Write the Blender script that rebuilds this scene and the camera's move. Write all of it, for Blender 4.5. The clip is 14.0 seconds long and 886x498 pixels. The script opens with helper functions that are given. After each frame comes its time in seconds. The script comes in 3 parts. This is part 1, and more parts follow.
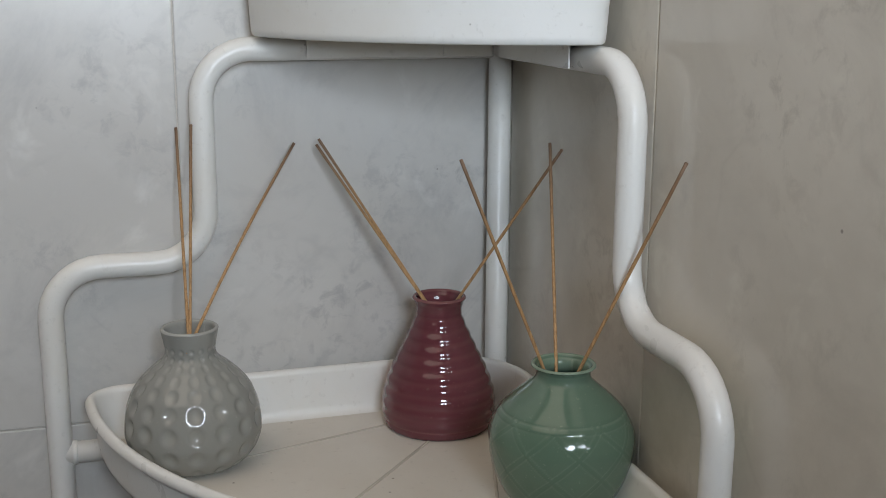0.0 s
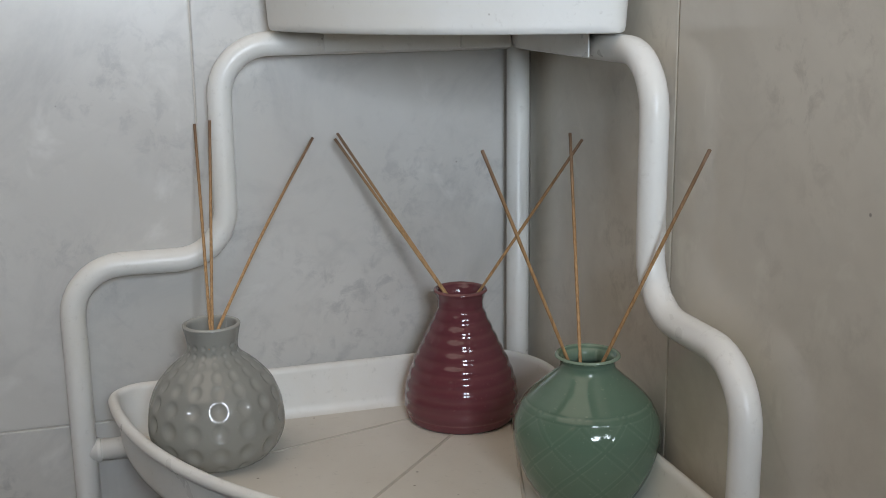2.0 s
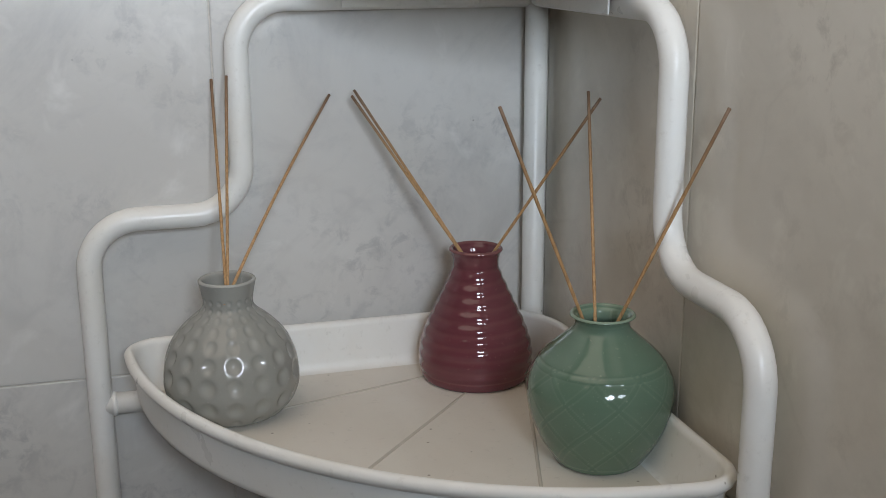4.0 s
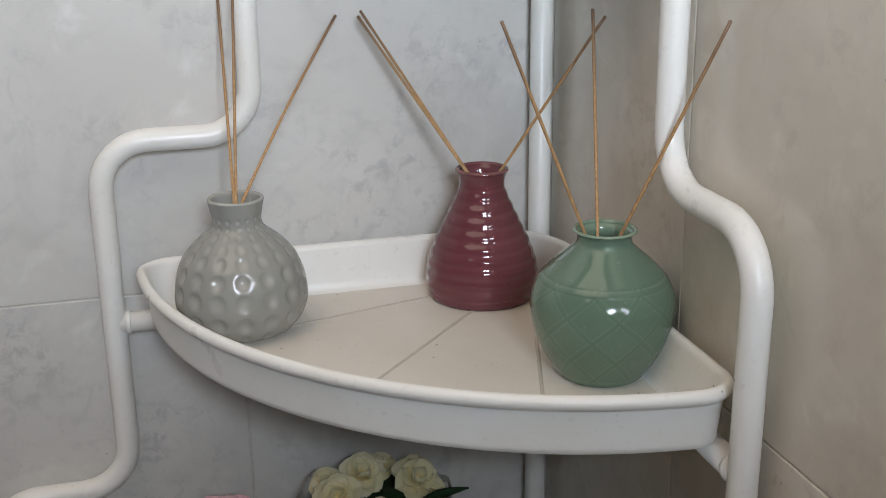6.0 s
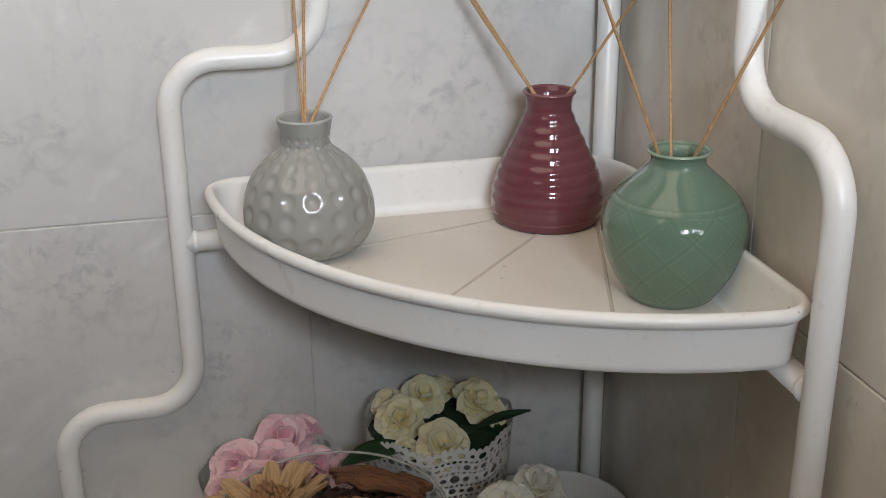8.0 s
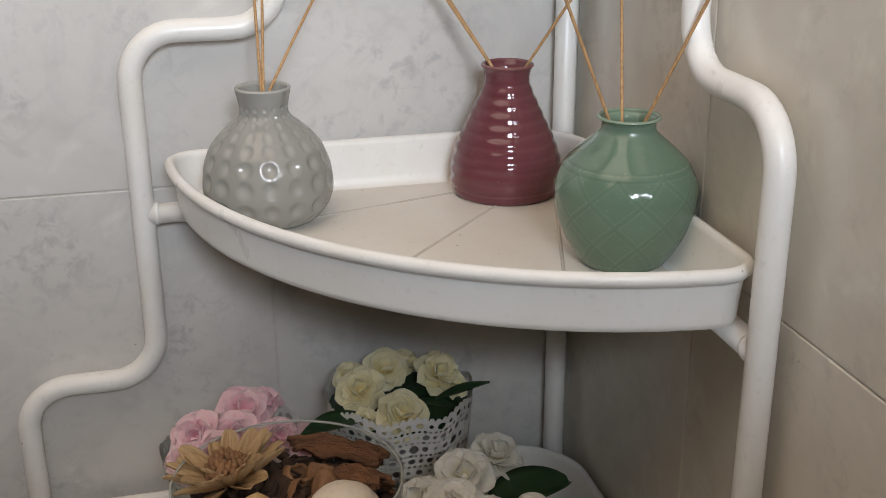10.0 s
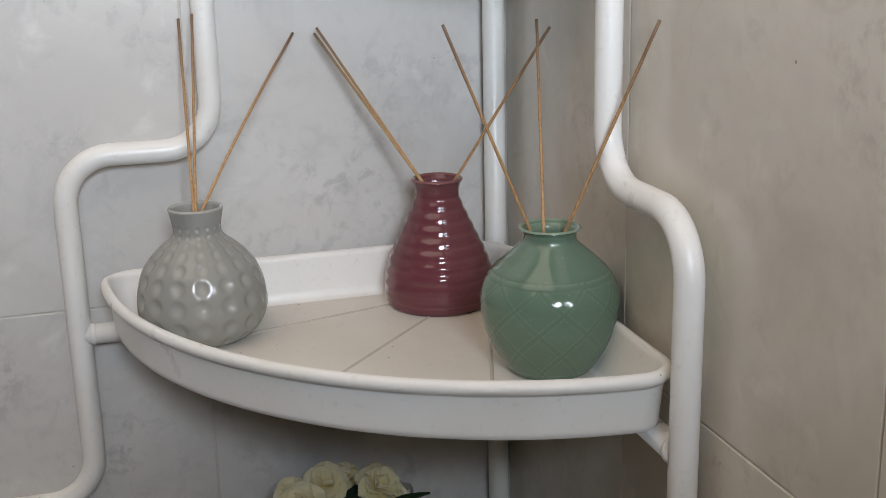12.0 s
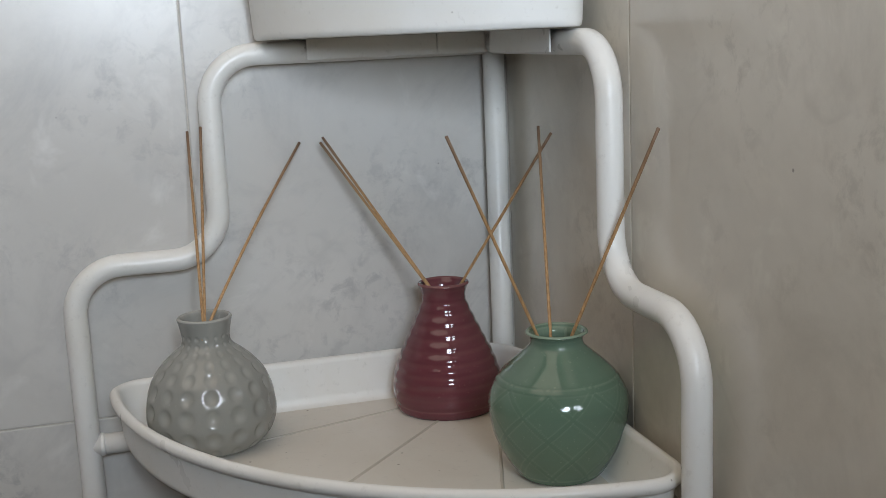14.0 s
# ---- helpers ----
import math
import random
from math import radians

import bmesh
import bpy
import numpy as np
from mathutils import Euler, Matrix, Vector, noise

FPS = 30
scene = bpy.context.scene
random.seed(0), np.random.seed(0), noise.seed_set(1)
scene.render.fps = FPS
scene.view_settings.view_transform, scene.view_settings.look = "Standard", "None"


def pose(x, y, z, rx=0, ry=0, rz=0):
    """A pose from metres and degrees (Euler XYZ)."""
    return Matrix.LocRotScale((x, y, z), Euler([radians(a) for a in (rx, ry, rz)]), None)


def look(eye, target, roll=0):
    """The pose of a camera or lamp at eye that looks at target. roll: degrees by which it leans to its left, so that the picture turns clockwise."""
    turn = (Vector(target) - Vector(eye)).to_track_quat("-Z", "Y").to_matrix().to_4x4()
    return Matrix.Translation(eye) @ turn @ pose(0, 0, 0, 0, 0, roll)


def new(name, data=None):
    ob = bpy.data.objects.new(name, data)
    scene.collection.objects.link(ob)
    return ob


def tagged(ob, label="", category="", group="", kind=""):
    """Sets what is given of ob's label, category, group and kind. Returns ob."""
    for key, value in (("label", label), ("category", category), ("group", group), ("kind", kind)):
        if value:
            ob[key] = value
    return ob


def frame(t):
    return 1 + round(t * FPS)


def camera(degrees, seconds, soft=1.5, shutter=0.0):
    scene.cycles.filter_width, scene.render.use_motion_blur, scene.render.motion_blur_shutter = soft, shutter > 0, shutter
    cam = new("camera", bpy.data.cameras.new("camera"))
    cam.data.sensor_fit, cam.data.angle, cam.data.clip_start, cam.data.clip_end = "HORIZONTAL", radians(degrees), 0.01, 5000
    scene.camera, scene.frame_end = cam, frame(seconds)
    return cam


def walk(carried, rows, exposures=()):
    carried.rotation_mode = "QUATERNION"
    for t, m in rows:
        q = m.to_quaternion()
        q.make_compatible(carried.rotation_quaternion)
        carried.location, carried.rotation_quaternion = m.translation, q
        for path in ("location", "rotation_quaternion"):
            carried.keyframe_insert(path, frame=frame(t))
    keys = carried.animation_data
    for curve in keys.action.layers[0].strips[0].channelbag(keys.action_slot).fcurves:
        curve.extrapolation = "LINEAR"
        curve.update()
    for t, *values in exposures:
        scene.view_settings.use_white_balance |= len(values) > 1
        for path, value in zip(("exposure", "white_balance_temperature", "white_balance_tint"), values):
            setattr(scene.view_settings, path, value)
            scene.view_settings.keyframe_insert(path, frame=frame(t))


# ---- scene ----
cam = camera(42.84, 14.0, 0.85)
PATH = [
    (0, (-0.2979, -0.7843, 1.3157), (-0.007, 0.1457, 1.0909), 0.29),
    (0.5, (-0.2984, -0.7844, 1.3138), (-0.0078, 0.1458, 1.0897), -0.24),
    (1, (-0.3009, -0.7849, 1.3117), (-0.0126, 0.1467, 1.0904), -0.37),
    (1.5, (-0.3027, -0.782, 1.3135), (-0.0181, 0.1496, 1.0873), -0.68),
    (2, (-0.3014, -0.7812, 1.3123), (-0.0229, 0.1519, 1.0849), -0.72),
    (2.5, (-0.2995, -0.7795, 1.3092), (-0.025, 0.1547, 1.0813), -0.58),
    (5, (-0.3027, -0.7842, 1.306), (-0.0468, 0.1405, 1.0244), -0.25),
    (5.5, (-0.3009, -0.7883, 1.3), (-0.049, 0.1346, 1.0088), -0.35),
    (6, (-0.297, -0.7945, 1.2969), (-0.0537, 0.1251, 0.9885), -0.66),
    (6.5, (-0.3033, -0.797, 1.2898), (-0.0761, 0.1218, 0.9671), -0.89),
    (7, (-0.3164, -0.795, 1.288), (-0.0934, 0.1186, 0.9482), -0.83),
    (7.5, (-0.3208, -0.7938, 1.2826), (-0.1011, 0.118, 0.9357), -0.42),
    (8, (-0.3182, -0.7926, 1.2855), (-0.1103, 0.1176, 0.9273), -0.65),
    (10.5, (-0.2968, -0.8224, 1.2636), (-0.0657, 0.0854, 0.9136), -0.05),
    (11, (-0.2905, -0.8302, 1.2653), (-0.0267, 0.0783, 0.9413), -0.25),
    (11.5, (-0.2878, -0.8302, 1.2658), (-0.0244, 0.0882, 0.9706), -0.83),
    (12, (-0.2828, -0.8295, 1.2727), (-0.0263, 0.1002, 1.0083), -1.41),
    (12.5, (-0.2891, -0.8293, 1.2852), (-0.0232, 0.1097, 1.0671), -1.92),
    (13, (-0.2823, -0.829, 1.2846), (-0.0259, 0.1177, 1.0894), -1.55),
    (13.5, (-0.2816, -0.8329, 1.2849), (-0.0314, 0.117, 1.0977), -2.15),
    (14, (-0.2833, -0.8332, 1.2837), (-0.0253, 0.1148, 1.097), -2.54),
]
EXPOSURES = [(0, -0.29, 6580, 10), (2.7, -0.27, 6580, 10), (5, -0.02, 6580, 11), (6.5, 0.26, 6630, 12), (7.5, 0.31, 6700, 13), (10.5, 0.40, 6870, 14), (11.2, 0.21, 6820, 14), (12, 0.17, 6670, 13), (12.5, -0.28, 6570, 13), (13, -0.21, 6575, 12), (14, -0.21, 6580, 10)]
walk(cam, [(t, look(eye, target, roll)) for t, eye, target, roll in PATH], EXPOSURES)

# ---------------------------------------------------------------- light
world = bpy.data.worlds.new("world")
scene.world = world
world.use_nodes = True
sky = world.node_tree.nodes.new("ShaderNodeTexSky")
sky.sky_type, sky.sun_disc = "NISHITA", False
sky.sun_elevation, sky.sun_rotation = radians(38), radians(60)
back = world.node_tree.nodes["Background"]
back.inputs["Strength"].default_value = 0.08
world.node_tree.links.new(sky.outputs["Color"], back.inputs["Color"])

ROOM_X, ROOM_Y, ROOM_Z = -2.2, -1.7, 2.45
WIN_X, WIN_Z, WIN_W, WIN_H = -0.27, 1.60, 0.40, 0.56

# made-up ceiling opening that holds the warm fill lamp
ROOF_FILL_X, ROOF_FILL_Y, ROOF_FILL_W = -0.86, -0.86, 1.46


def area(name, place, target, size, size_y, watts, colour):
    lamp = bpy.data.lights.new(name, "AREA")
    lamp.shape, lamp.size, lamp.size_y, lamp.energy, lamp.color = "RECTANGLE", size, size_y, watts, colour
    ob = new(name, lamp)
    ob.matrix_world = look(place, target)
    return ob


area("window_daylight", (WIN_X, ROOM_Y + 0.02, WIN_Z), (WIN_X, 0, WIN_Z - 0.3), WIN_W - 0.1, WIN_H - 0.1, 24, (0.75, 0.865, 1.0))
# the second lamp is an added warm fill from overhead, no known source
area("skylight_daylight", (ROOF_FILL_X, ROOF_FILL_Y, ROOM_Z + 0.05), (ROOF_FILL_X, ROOF_FILL_Y, 0), ROOF_FILL_W - 0.04, ROOF_FILL_W - 0.04, 9.8, (1.0, 0.83, 0.64))


# ---------------------------------------------------------------- materials
def material(name):
    mat = bpy.data.materials.new(name)
    mat.use_nodes = True
    nt = mat.node_tree
    return mat, nt, nt.nodes["Principled BSDF"]


def node(nt, kind, **values):
    n = nt.nodes.new(kind)
    for key, value in values.items():
        n.inputs[key.replace("_", " ")].default_value = value
    return n


def coords(nt, scale=(1, 1, 1)):
    tc = nt.nodes.new("ShaderNodeTexCoord")
    mp = nt.nodes.new("ShaderNodeMapping")
    mp.inputs["Scale"].default_value = scale
    nt.links.new(tc.outputs["Object"], mp.inputs["Vector"])
    return mp.outputs["Vector"]


def world_coords(nt):
    g = nt.nodes.new("ShaderNodeNewGeometry")
    return g.outputs["Position"]


def noise_tex(nt, vec, scale, detail=4, rough=0.55, distort=0.0):
    n = node(nt, "ShaderNodeTexNoise", Scale=scale, Detail=detail, Roughness=rough, Distortion=distort)
    nt.links.new(vec, n.inputs["Vector"])
    return n.outputs["Fac"]


def ramp(nt, fac, *stops):
    r = nt.nodes.new("ShaderNodeValToRGB")
    els = r.color_ramp.elements
    while len(els) < len(stops):
        els.new(0.5)
    for e, (p, c) in zip(els, stops):
        e.position = p
        e.color = (*c, 1) if len(c) == 3 else c
    nt.links.new(fac, r.inputs["Fac"])
    return r.outputs["Color"]


def mix(nt, fac, a, b, blend="MIX"):
    m = nt.nodes.new("ShaderNodeMix")
    m.data_type, m.blend_type = "RGBA", blend
    for sock, v in ((m.inputs[0], fac), (m.inputs[6], a), (m.inputs[7], b)):
        if isinstance(v, (int, float)):
            sock.default_value = v
        elif isinstance(v, tuple):
            sock.default_value = (*v, 1)
        else:
            nt.links.new(v, sock)
    return m.outputs[2]


def bump(nt, bsdf, height, strength, distance):
    b = nt.nodes.new("ShaderNodeBump")
    b.inputs["Strength"].default_value, b.inputs["Distance"].default_value = strength, distance
    nt.links.new(height, b.inputs["Height"])
    nt.links.new(b.outputs["Normal"], bsdf.inputs["Normal"])


def marble_tile(name, light, dark, cloud, rough):
    """Glazed ceramic wall tile with a printed cloudy marble and slanting smoky streaks."""
    mat, nt, p = material(name)
    info = nt.nodes.new("ShaderNodeObjectInfo")
    shift = nt.nodes.new("ShaderNodeVectorMath")
    shift.operation = "MULTIPLY_ADD"
    nt.links.new(info.outputs["Random"], shift.inputs[0])
    shift.inputs[1].default_value = (3.1, 5.7, 2.3)
    nt.links.new(world_coords(nt), shift.inputs[2])
    v = shift.outputs[0]
    turned = nt.nodes.new("ShaderNodeVectorRotate")
    turned.rotation_type = "EULER_XYZ"
    turned.inputs["Rotation"].default_value = (radians(42), radians(38), 0)
    nt.links.new(v, turned.inputs["Vector"])
    slant = nt.nodes.new("ShaderNodeMapping")
    slant.inputs["Scale"].default_value = (0.7, 0.9, 1.25)
    nt.links.new(turned.outputs["Vector"], slant.inputs["Vector"])
    sv = slant.outputs["Vector"]
    big = noise_tex(nt, v, 5.5, 5, 0.6, 0.5)
    col = mix(nt, ramp(nt, big, (0.33, (0, 0, 0)), (0.68, (1, 1, 1))), cloud, light)
    smoke = noise_tex(nt, sv, 11, 8, 0.70, 0.7)
    col = mix(nt, ramp(nt, smoke, (0.50, (0, 0, 0)), (0.58, (0.15, 0.15, 0.15)), (0.70, (0.45, 0.45, 0.45))), col, dark)
    mott = noise_tex(nt, v, 70, 5, 0.7, 0.4)
    where = ramp(nt, noise_tex(nt, v, 11, 3, 0.5), (0.46, (0, 0, 0)), (0.64, (0.60, 0.60, 0.60)))
    col = mix(nt, mix(nt, ramp(nt, mott, (0.50, (0, 0, 0)), (0.64, (1, 1, 1))), (0, 0, 0), where), col, dark)
    pale = noise_tex(nt, v, 24, 4, 0.6, 0.6)
    col = mix(nt, ramp(nt, pale, (0.60, (0, 0, 0)), (0.76, (0.45, 0.45, 0.45))), col, tuple(min(0.9, c * 1.18) for c in light))
    # thin broken veins: the level line of a warped noise, kept only here and there
    line = noise_tex(nt, v, 8, 3, 0.55, 0.6)
    thin = ramp(nt, line, (0.478, (0, 0, 0)), (0.499, (0.26, 0.26, 0.26)), (0.520, (0, 0, 0)))
    patch = ramp(nt, noise_tex(nt, v, 13, 2, 0.5, 0.3), (0.52, (0, 0, 0)), (0.64, (1, 1, 1)))
    col = mix(nt, mix(nt, patch, (0, 0, 0), thin), col, dark)
    spots = node(nt, "ShaderNodeTexVoronoi", Scale=24.0, Randomness=1.0)
    nt.links.new(v, spots.inputs["Vector"])
    col = mix(nt, ramp(nt, spots.outputs["Distance"], (0.0, (0.75, 0.75, 0.75)), (0.018, (0.5, 0.5, 0.5)), (0.026, (0, 0, 0))), col, (0.16, 0.14, 0.12))
    nt.links.new(col, p.inputs["Base Color"])
    nt.links.new(ramp(nt, smoke, (0.3, (rough,) * 3), (0.8, (rough + 0.08,) * 3)), p.inputs["Roughness"])
    bump(nt, p, noise_tex(nt, v, 16, 3), 0.10, 0.002)
    return mat


def enamel(name, colour, stain, rough):
    """Powder-coated steel with a faint orange peel, dust and yellowing."""
    mat, nt, p = material(name)
    v = coords(nt)
    w = noise_tex(nt, v, 9, 5, 0.6, 0.3)
    col = mix(nt, ramp(nt, w, (0.42, (0, 0, 0)), (0.75, (0.75, 0.75, 0.75))), colour, stain)
    dust = noise_tex(nt, v, 160, 4, 0.7)
    col = mix(nt, ramp(nt, dust, (0.60, (0, 0, 0)), (0.74, (0.30, 0.30, 0.30))), col, tuple(c * 0.62 for c in stain))
    chips = node(nt, "ShaderNodeTexVoronoi", Scale=42.0, Randomness=1.0)
    nt.links.new(v, chips.inputs["Vector"])
    col = mix(nt, ramp(nt, chips.outputs["Distance"], (0.0, (1, 1, 1)), (0.03, (0.6, 0.6, 0.6)), (0.045, (0, 0, 0))), col, (0.22, 0.18, 0.14))
    nt.links.new(col, p.inputs["Base Color"])
    nt.links.new(ramp(nt, w, (0.3, (rough,) * 3), (0.75, (rough + 0.14,) * 3)), p.inputs["Roughness"])
    bump(nt, p, noise_tex(nt, v, 260, 2), 0.10, 0.0006)
    return mat


def glaze(name, colour, pale, rough=0.07, scale=30, coat=0.4):
    """Thick ceramic glaze, paler where it runs thin over raised places."""
    mat, nt, p = material(name)
    v = coords(nt)
    geo = nt.nodes.new("ShaderNodeNewGeometry")
    thin = ramp(nt, geo.outputs["Pointiness"], (0.495, (0, 0, 0)), (0.53, (0.8, 0.8, 0.8)))
    col = mix(nt, thin, colour, pale)
    col = mix(nt, ramp(nt, noise_tex(nt, v, scale, 4, 0.6), (0.4, (0, 0, 0)), (0.8, (0.5, 0.5, 0.5))), col, tuple(c * 0.82 for c in colour))
    speck = noise_tex(nt, v, 420, 2, 0.6)
    col = mix(nt, ramp(nt, speck, (0.66, (0, 0, 0)), (0.74, (0.35, 0.35, 0.35))), col, pale)
    nt.links.new(col, p.inputs["Base Color"])
    p.inputs["Roughness"].default_value = rough
    p.inputs["Coat Weight"].default_value = coat
    p.inputs["Coat Roughness"].default_value = 0.03
    bump(nt, p, noise_tex(nt, v, 60, 2), 0.06, 0.001)
    return mat


def plain(name, colour, other, rough, scale=40, amount=0.6, relief=0.2, dist=0.001, stretch=(1, 1, 1), sss=0.0):
    mat, nt, p = material(name)
    v = coords(nt, stretch)
    n = noise_tex(nt, v, scale, 5, 0.6)
    fine = noise_tex(nt, v, scale * 6, 3, 0.6)
    col = mix(nt, ramp(nt, n, (0.35, (0, 0, 0)), (0.75, (amount,) * 3)), colour, other)
    col = mix(nt, ramp(nt, fine, (0.5, (0, 0, 0)), (0.8, (0.35,) * 3)), col, tuple(c * 0.7 for c in other))
    nt.links.new(col, p.inputs["Base Color"])
    p.inputs["Roughness"].default_value = rough
    if sss:
        p.inputs["Subsurface Weight"].default_value = sss
        p.inputs["Subsurface Radius"].default_value = (0.004, 0.003, 0.002)
        p.inputs["Subsurface Scale"].default_value = 1.0
    bump(nt, p, fine, relief, dist)
    return mat


TILE_L = marble_tile("marble_tile_glaze", (0.71, 0.695, 0.665), (0.42, 0.415, 0.41), (0.62, 0.60, 0.565), 0.21)
# Same kind of tile; the right wall's lighting is partly put into this greige.
TILE_R = marble_tile("greige_light_tinted_glaze", (0.785, 0.74, 0.65), (0.56, 0.52, 0.45), (0.65, 0.605, 0.525), 0.12)
GROUT = plain("grout", (0.66, 0.62, 0.57), (0.50, 0.46, 0.40), 0.85, 60)
WHITE = enamel("white_enamel", (0.87, 0.865, 0.835), (0.80, 0.765, 0.69), 0.26)
# for the tray floor: darker and rougher than the white enamel
DULL_CREAM = enamel("dull_cream_enamel", (0.745, 0.705, 0.635), (0.66, 0.61, 0.53), 0.42)
# darker enamel: the shade along the pressed creases is put into its colour
GROOVE = plain("crease_shade_enamel", (0.52, 0.48, 0.41), (0.62, 0.57, 0.50), 0.5, 90)
GREY_GLAZE = glaze("grey_glaze", (0.318, 0.318, 0.292), (0.41, 0.405, 0.37), 0.08, 30, 0.05)
RED_GLAZE = glaze("maroon_glaze", (0.155, 0.046, 0.057), (0.25, 0.105, 0.10), 0.08, 30, 0.05)
GREEN_GLAZE = glaze("celadon_glaze", (0.125, 0.200, 0.142), (0.27, 0.345, 0.26), 0.08, 30, 0.03)
REED, _nt, _p = material("reed_wood")
_tc = _nt.nodes.new("ShaderNodeTexCoord")
_sep = _nt.nodes.new("ShaderNodeSeparateXYZ")
_nt.links.new(_tc.outputs["Generated"], _sep.inputs[0])
_col = ramp(_nt, _sep.outputs["Z"], (0.25, (0.56, 0.33, 0.15)), (0.62, (0.45, 0.26, 0.115)), (0.86, (0.28, 0.17, 0.095)), (1.0, (0.20, 0.125, 0.08)))
_col = mix(_nt, ramp(_nt, noise_tex(_nt, coords(_nt, (1, 1, 0.04)), 900, 3), (0.42, (0, 0, 0)), (0.7, (0.6, 0.6, 0.6))), _col, (0.17, 0.09, 0.04))
_nt.links.new(_col, _p.inputs["Base Color"])
_p.inputs["Roughness"].default_value = 0.6
bump(_nt, _p, noise_tex(_nt, coords(_nt, (1, 1, 0.05)), 1500, 2), 0.3, 0.0003)
PLASTER = plain("painted_plaster", (0.11, 0.09, 0.07), (0.08, 0.065, 0.05), 0.8, 6)
# for the added light blocker, dark so that it bounces little
BLOCKER_DARK = plain("blocker_dark", (0.09, 0.075, 0.06), (0.06, 0.05, 0.04), 0.8, 6)
FLOOR_TILE = plain("floor_tile", (0.12, 0.095, 0.07), (0.08, 0.065, 0.045), 0.35, 9)
GLASS = bpy.data.materials.new("clear_glass")
GLASS.use_nodes = True
_nt = GLASS.node_tree
_nt.nodes.remove(_nt.nodes["Principled BSDF"])
_clear, _gloss, _mixed, _edge = (_nt.nodes.new("ShaderNode" + k) for k in ("BsdfTransparent", "BsdfGlossy", "MixShader", "LayerWeight"))
_power = _nt.nodes.new("ShaderNodeMath")
_power.operation = "MULTIPLY_ADD"
_power.inputs[1].default_value, _power.inputs[2].default_value = 0.30, 0.03
_clear.inputs["Color"].default_value = (0.93, 0.95, 0.94, 1)
_gloss.inputs["Roughness"].default_value = 0.04
_edge.inputs["Blend"].default_value = 0.25
_nt.links.new(_edge.outputs["Facing"], _power.inputs[0])
_nt.links.new(_power.outputs[0], _mixed.inputs[0])
_nt.links.new(_clear.outputs[0], _mixed.inputs[1])
_nt.links.new(_gloss.outputs[0], _mixed.inputs[2])
_nt.links.new(_mixed.outputs[0], _nt.nodes["Material Output"].inputs["Surface"])


# ---------------------------------------------------------------- builders
def thing(name, label, category, place=(0, 0, 0), group="", kind=""):
    ob = new(name)
    ob.location = place
    return tagged(ob, label, category, group, kind)


def finish(bm, name, mat, smooth=True):
    bmesh.ops.recalc_face_normals(bm, faces=bm.faces)
    me = bpy.data.meshes.new(name)
    bm.to_mesh(me)
    bm.free()
    me.materials.append(mat)
    if smooth:
        me.polygons.foreach_set("use_smooth", [True] * len(me.polygons))
    return me


def part(name, bm, mat, parent, label="", smooth=True):
    ob = new(name, finish(bm, name, mat, smooth))
    ob.parent = parent
    return tagged(ob, label)


def box(x0, y0, z0, x1, y1, z1, bevel=0.0):
    bm = bmesh.new()
    bmesh.ops.create_cube(bm, size=1)
    bmesh.ops.transform(bm, matrix=pose((x0 + x1) / 2, (y0 + y1) / 2, (z0 + z1) / 2) @ Matrix.Diagonal((x1 - x0, y1 - y0, z1 - z0, 1)), verts=bm.verts)
    if bevel:
        bmesh.ops.bevel(bm, geom=bm.edges[:], offset=bevel, segments=2, affect="EDGES", profile=0.5)
    return bm


def rounded(points, radius, steps=9):
    """A polyline with its inner corners turned into arcs."""
    pts = [Vector(p) for p in points]
    out = [pts[0]]
    for a, b, c in zip(pts, pts[1:], pts[2:]):
        u, w = (a - b).normalized(), (c - b).normalized()
        half = u.angle(w) / 2
        r = min(radius, 0.49 * min((a - b).length, (c - b).length) * math.tan(half))
        cut = r / math.tan(half)
        mid = b + (u + w).normalized() * (r / math.sin(half))
        p0, p1 = b + u * cut - mid, b + w * cut - mid
        for k in range(steps + 1):
            out.append(mid + p0.slerp(p1, k / steps).normalized() * r)
    return out + [pts[-1]]


def sweep(bm, path, radius, sides=20, cap=True):
    """A tube along a path; radius may change from point to point."""
    path = [Vector(p) for p in path]
    n = len(path)
    radii = radius if isinstance(radius, (list, tuple)) else [radius] * n
    t = (path[1] - path[0]).normalized()
    side = t.orthogonal().normalized()
    rings = []
    for i, p in enumerate(path):
        d = (path[min(i + 1, n - 1)] - path[max(i - 1, 0)]).normalized()
        side = (side - d * side.dot(d)).normalized()
        up = d.cross(side)
        rings.append([bm.verts.new(p + (side * math.cos(a) + up * math.sin(a)) * radii[i]) for a in (2 * math.pi * k / sides for k in range(sides))])
    for a, b in zip(rings, rings[1:]):
        for k in range(sides):
            bm.faces.new((a[k], a[(k + 1) % sides], b[(k + 1) % sides], b[k]))
    if cap:
        bm.faces.new(rings[0][::-1])
        bm.faces.new(rings[-1])
    return rings


def smooth_profile(stops, count):
    """Catmull-Rom through (radius, height) stops."""
    p = [Vector(s) for s in stops]
    p = [2 * p[0] - p[1]] + p + [2 * p[-1] - p[-2]]
    out = []
    m = len(stops) - 1
    for k in range(count):
        x = k / (count - 1) * m
        i = min(int(x), m - 1)
        f = x - i
        a, b, c, d = p[i:i + 4]
        out.append(0.5 * (2 * b + (c - a) * f + (2 * a - 5 * b + 4 * c - d) * f * f + (3 * b - a - 3 * c + d) * f ** 3))
    return out


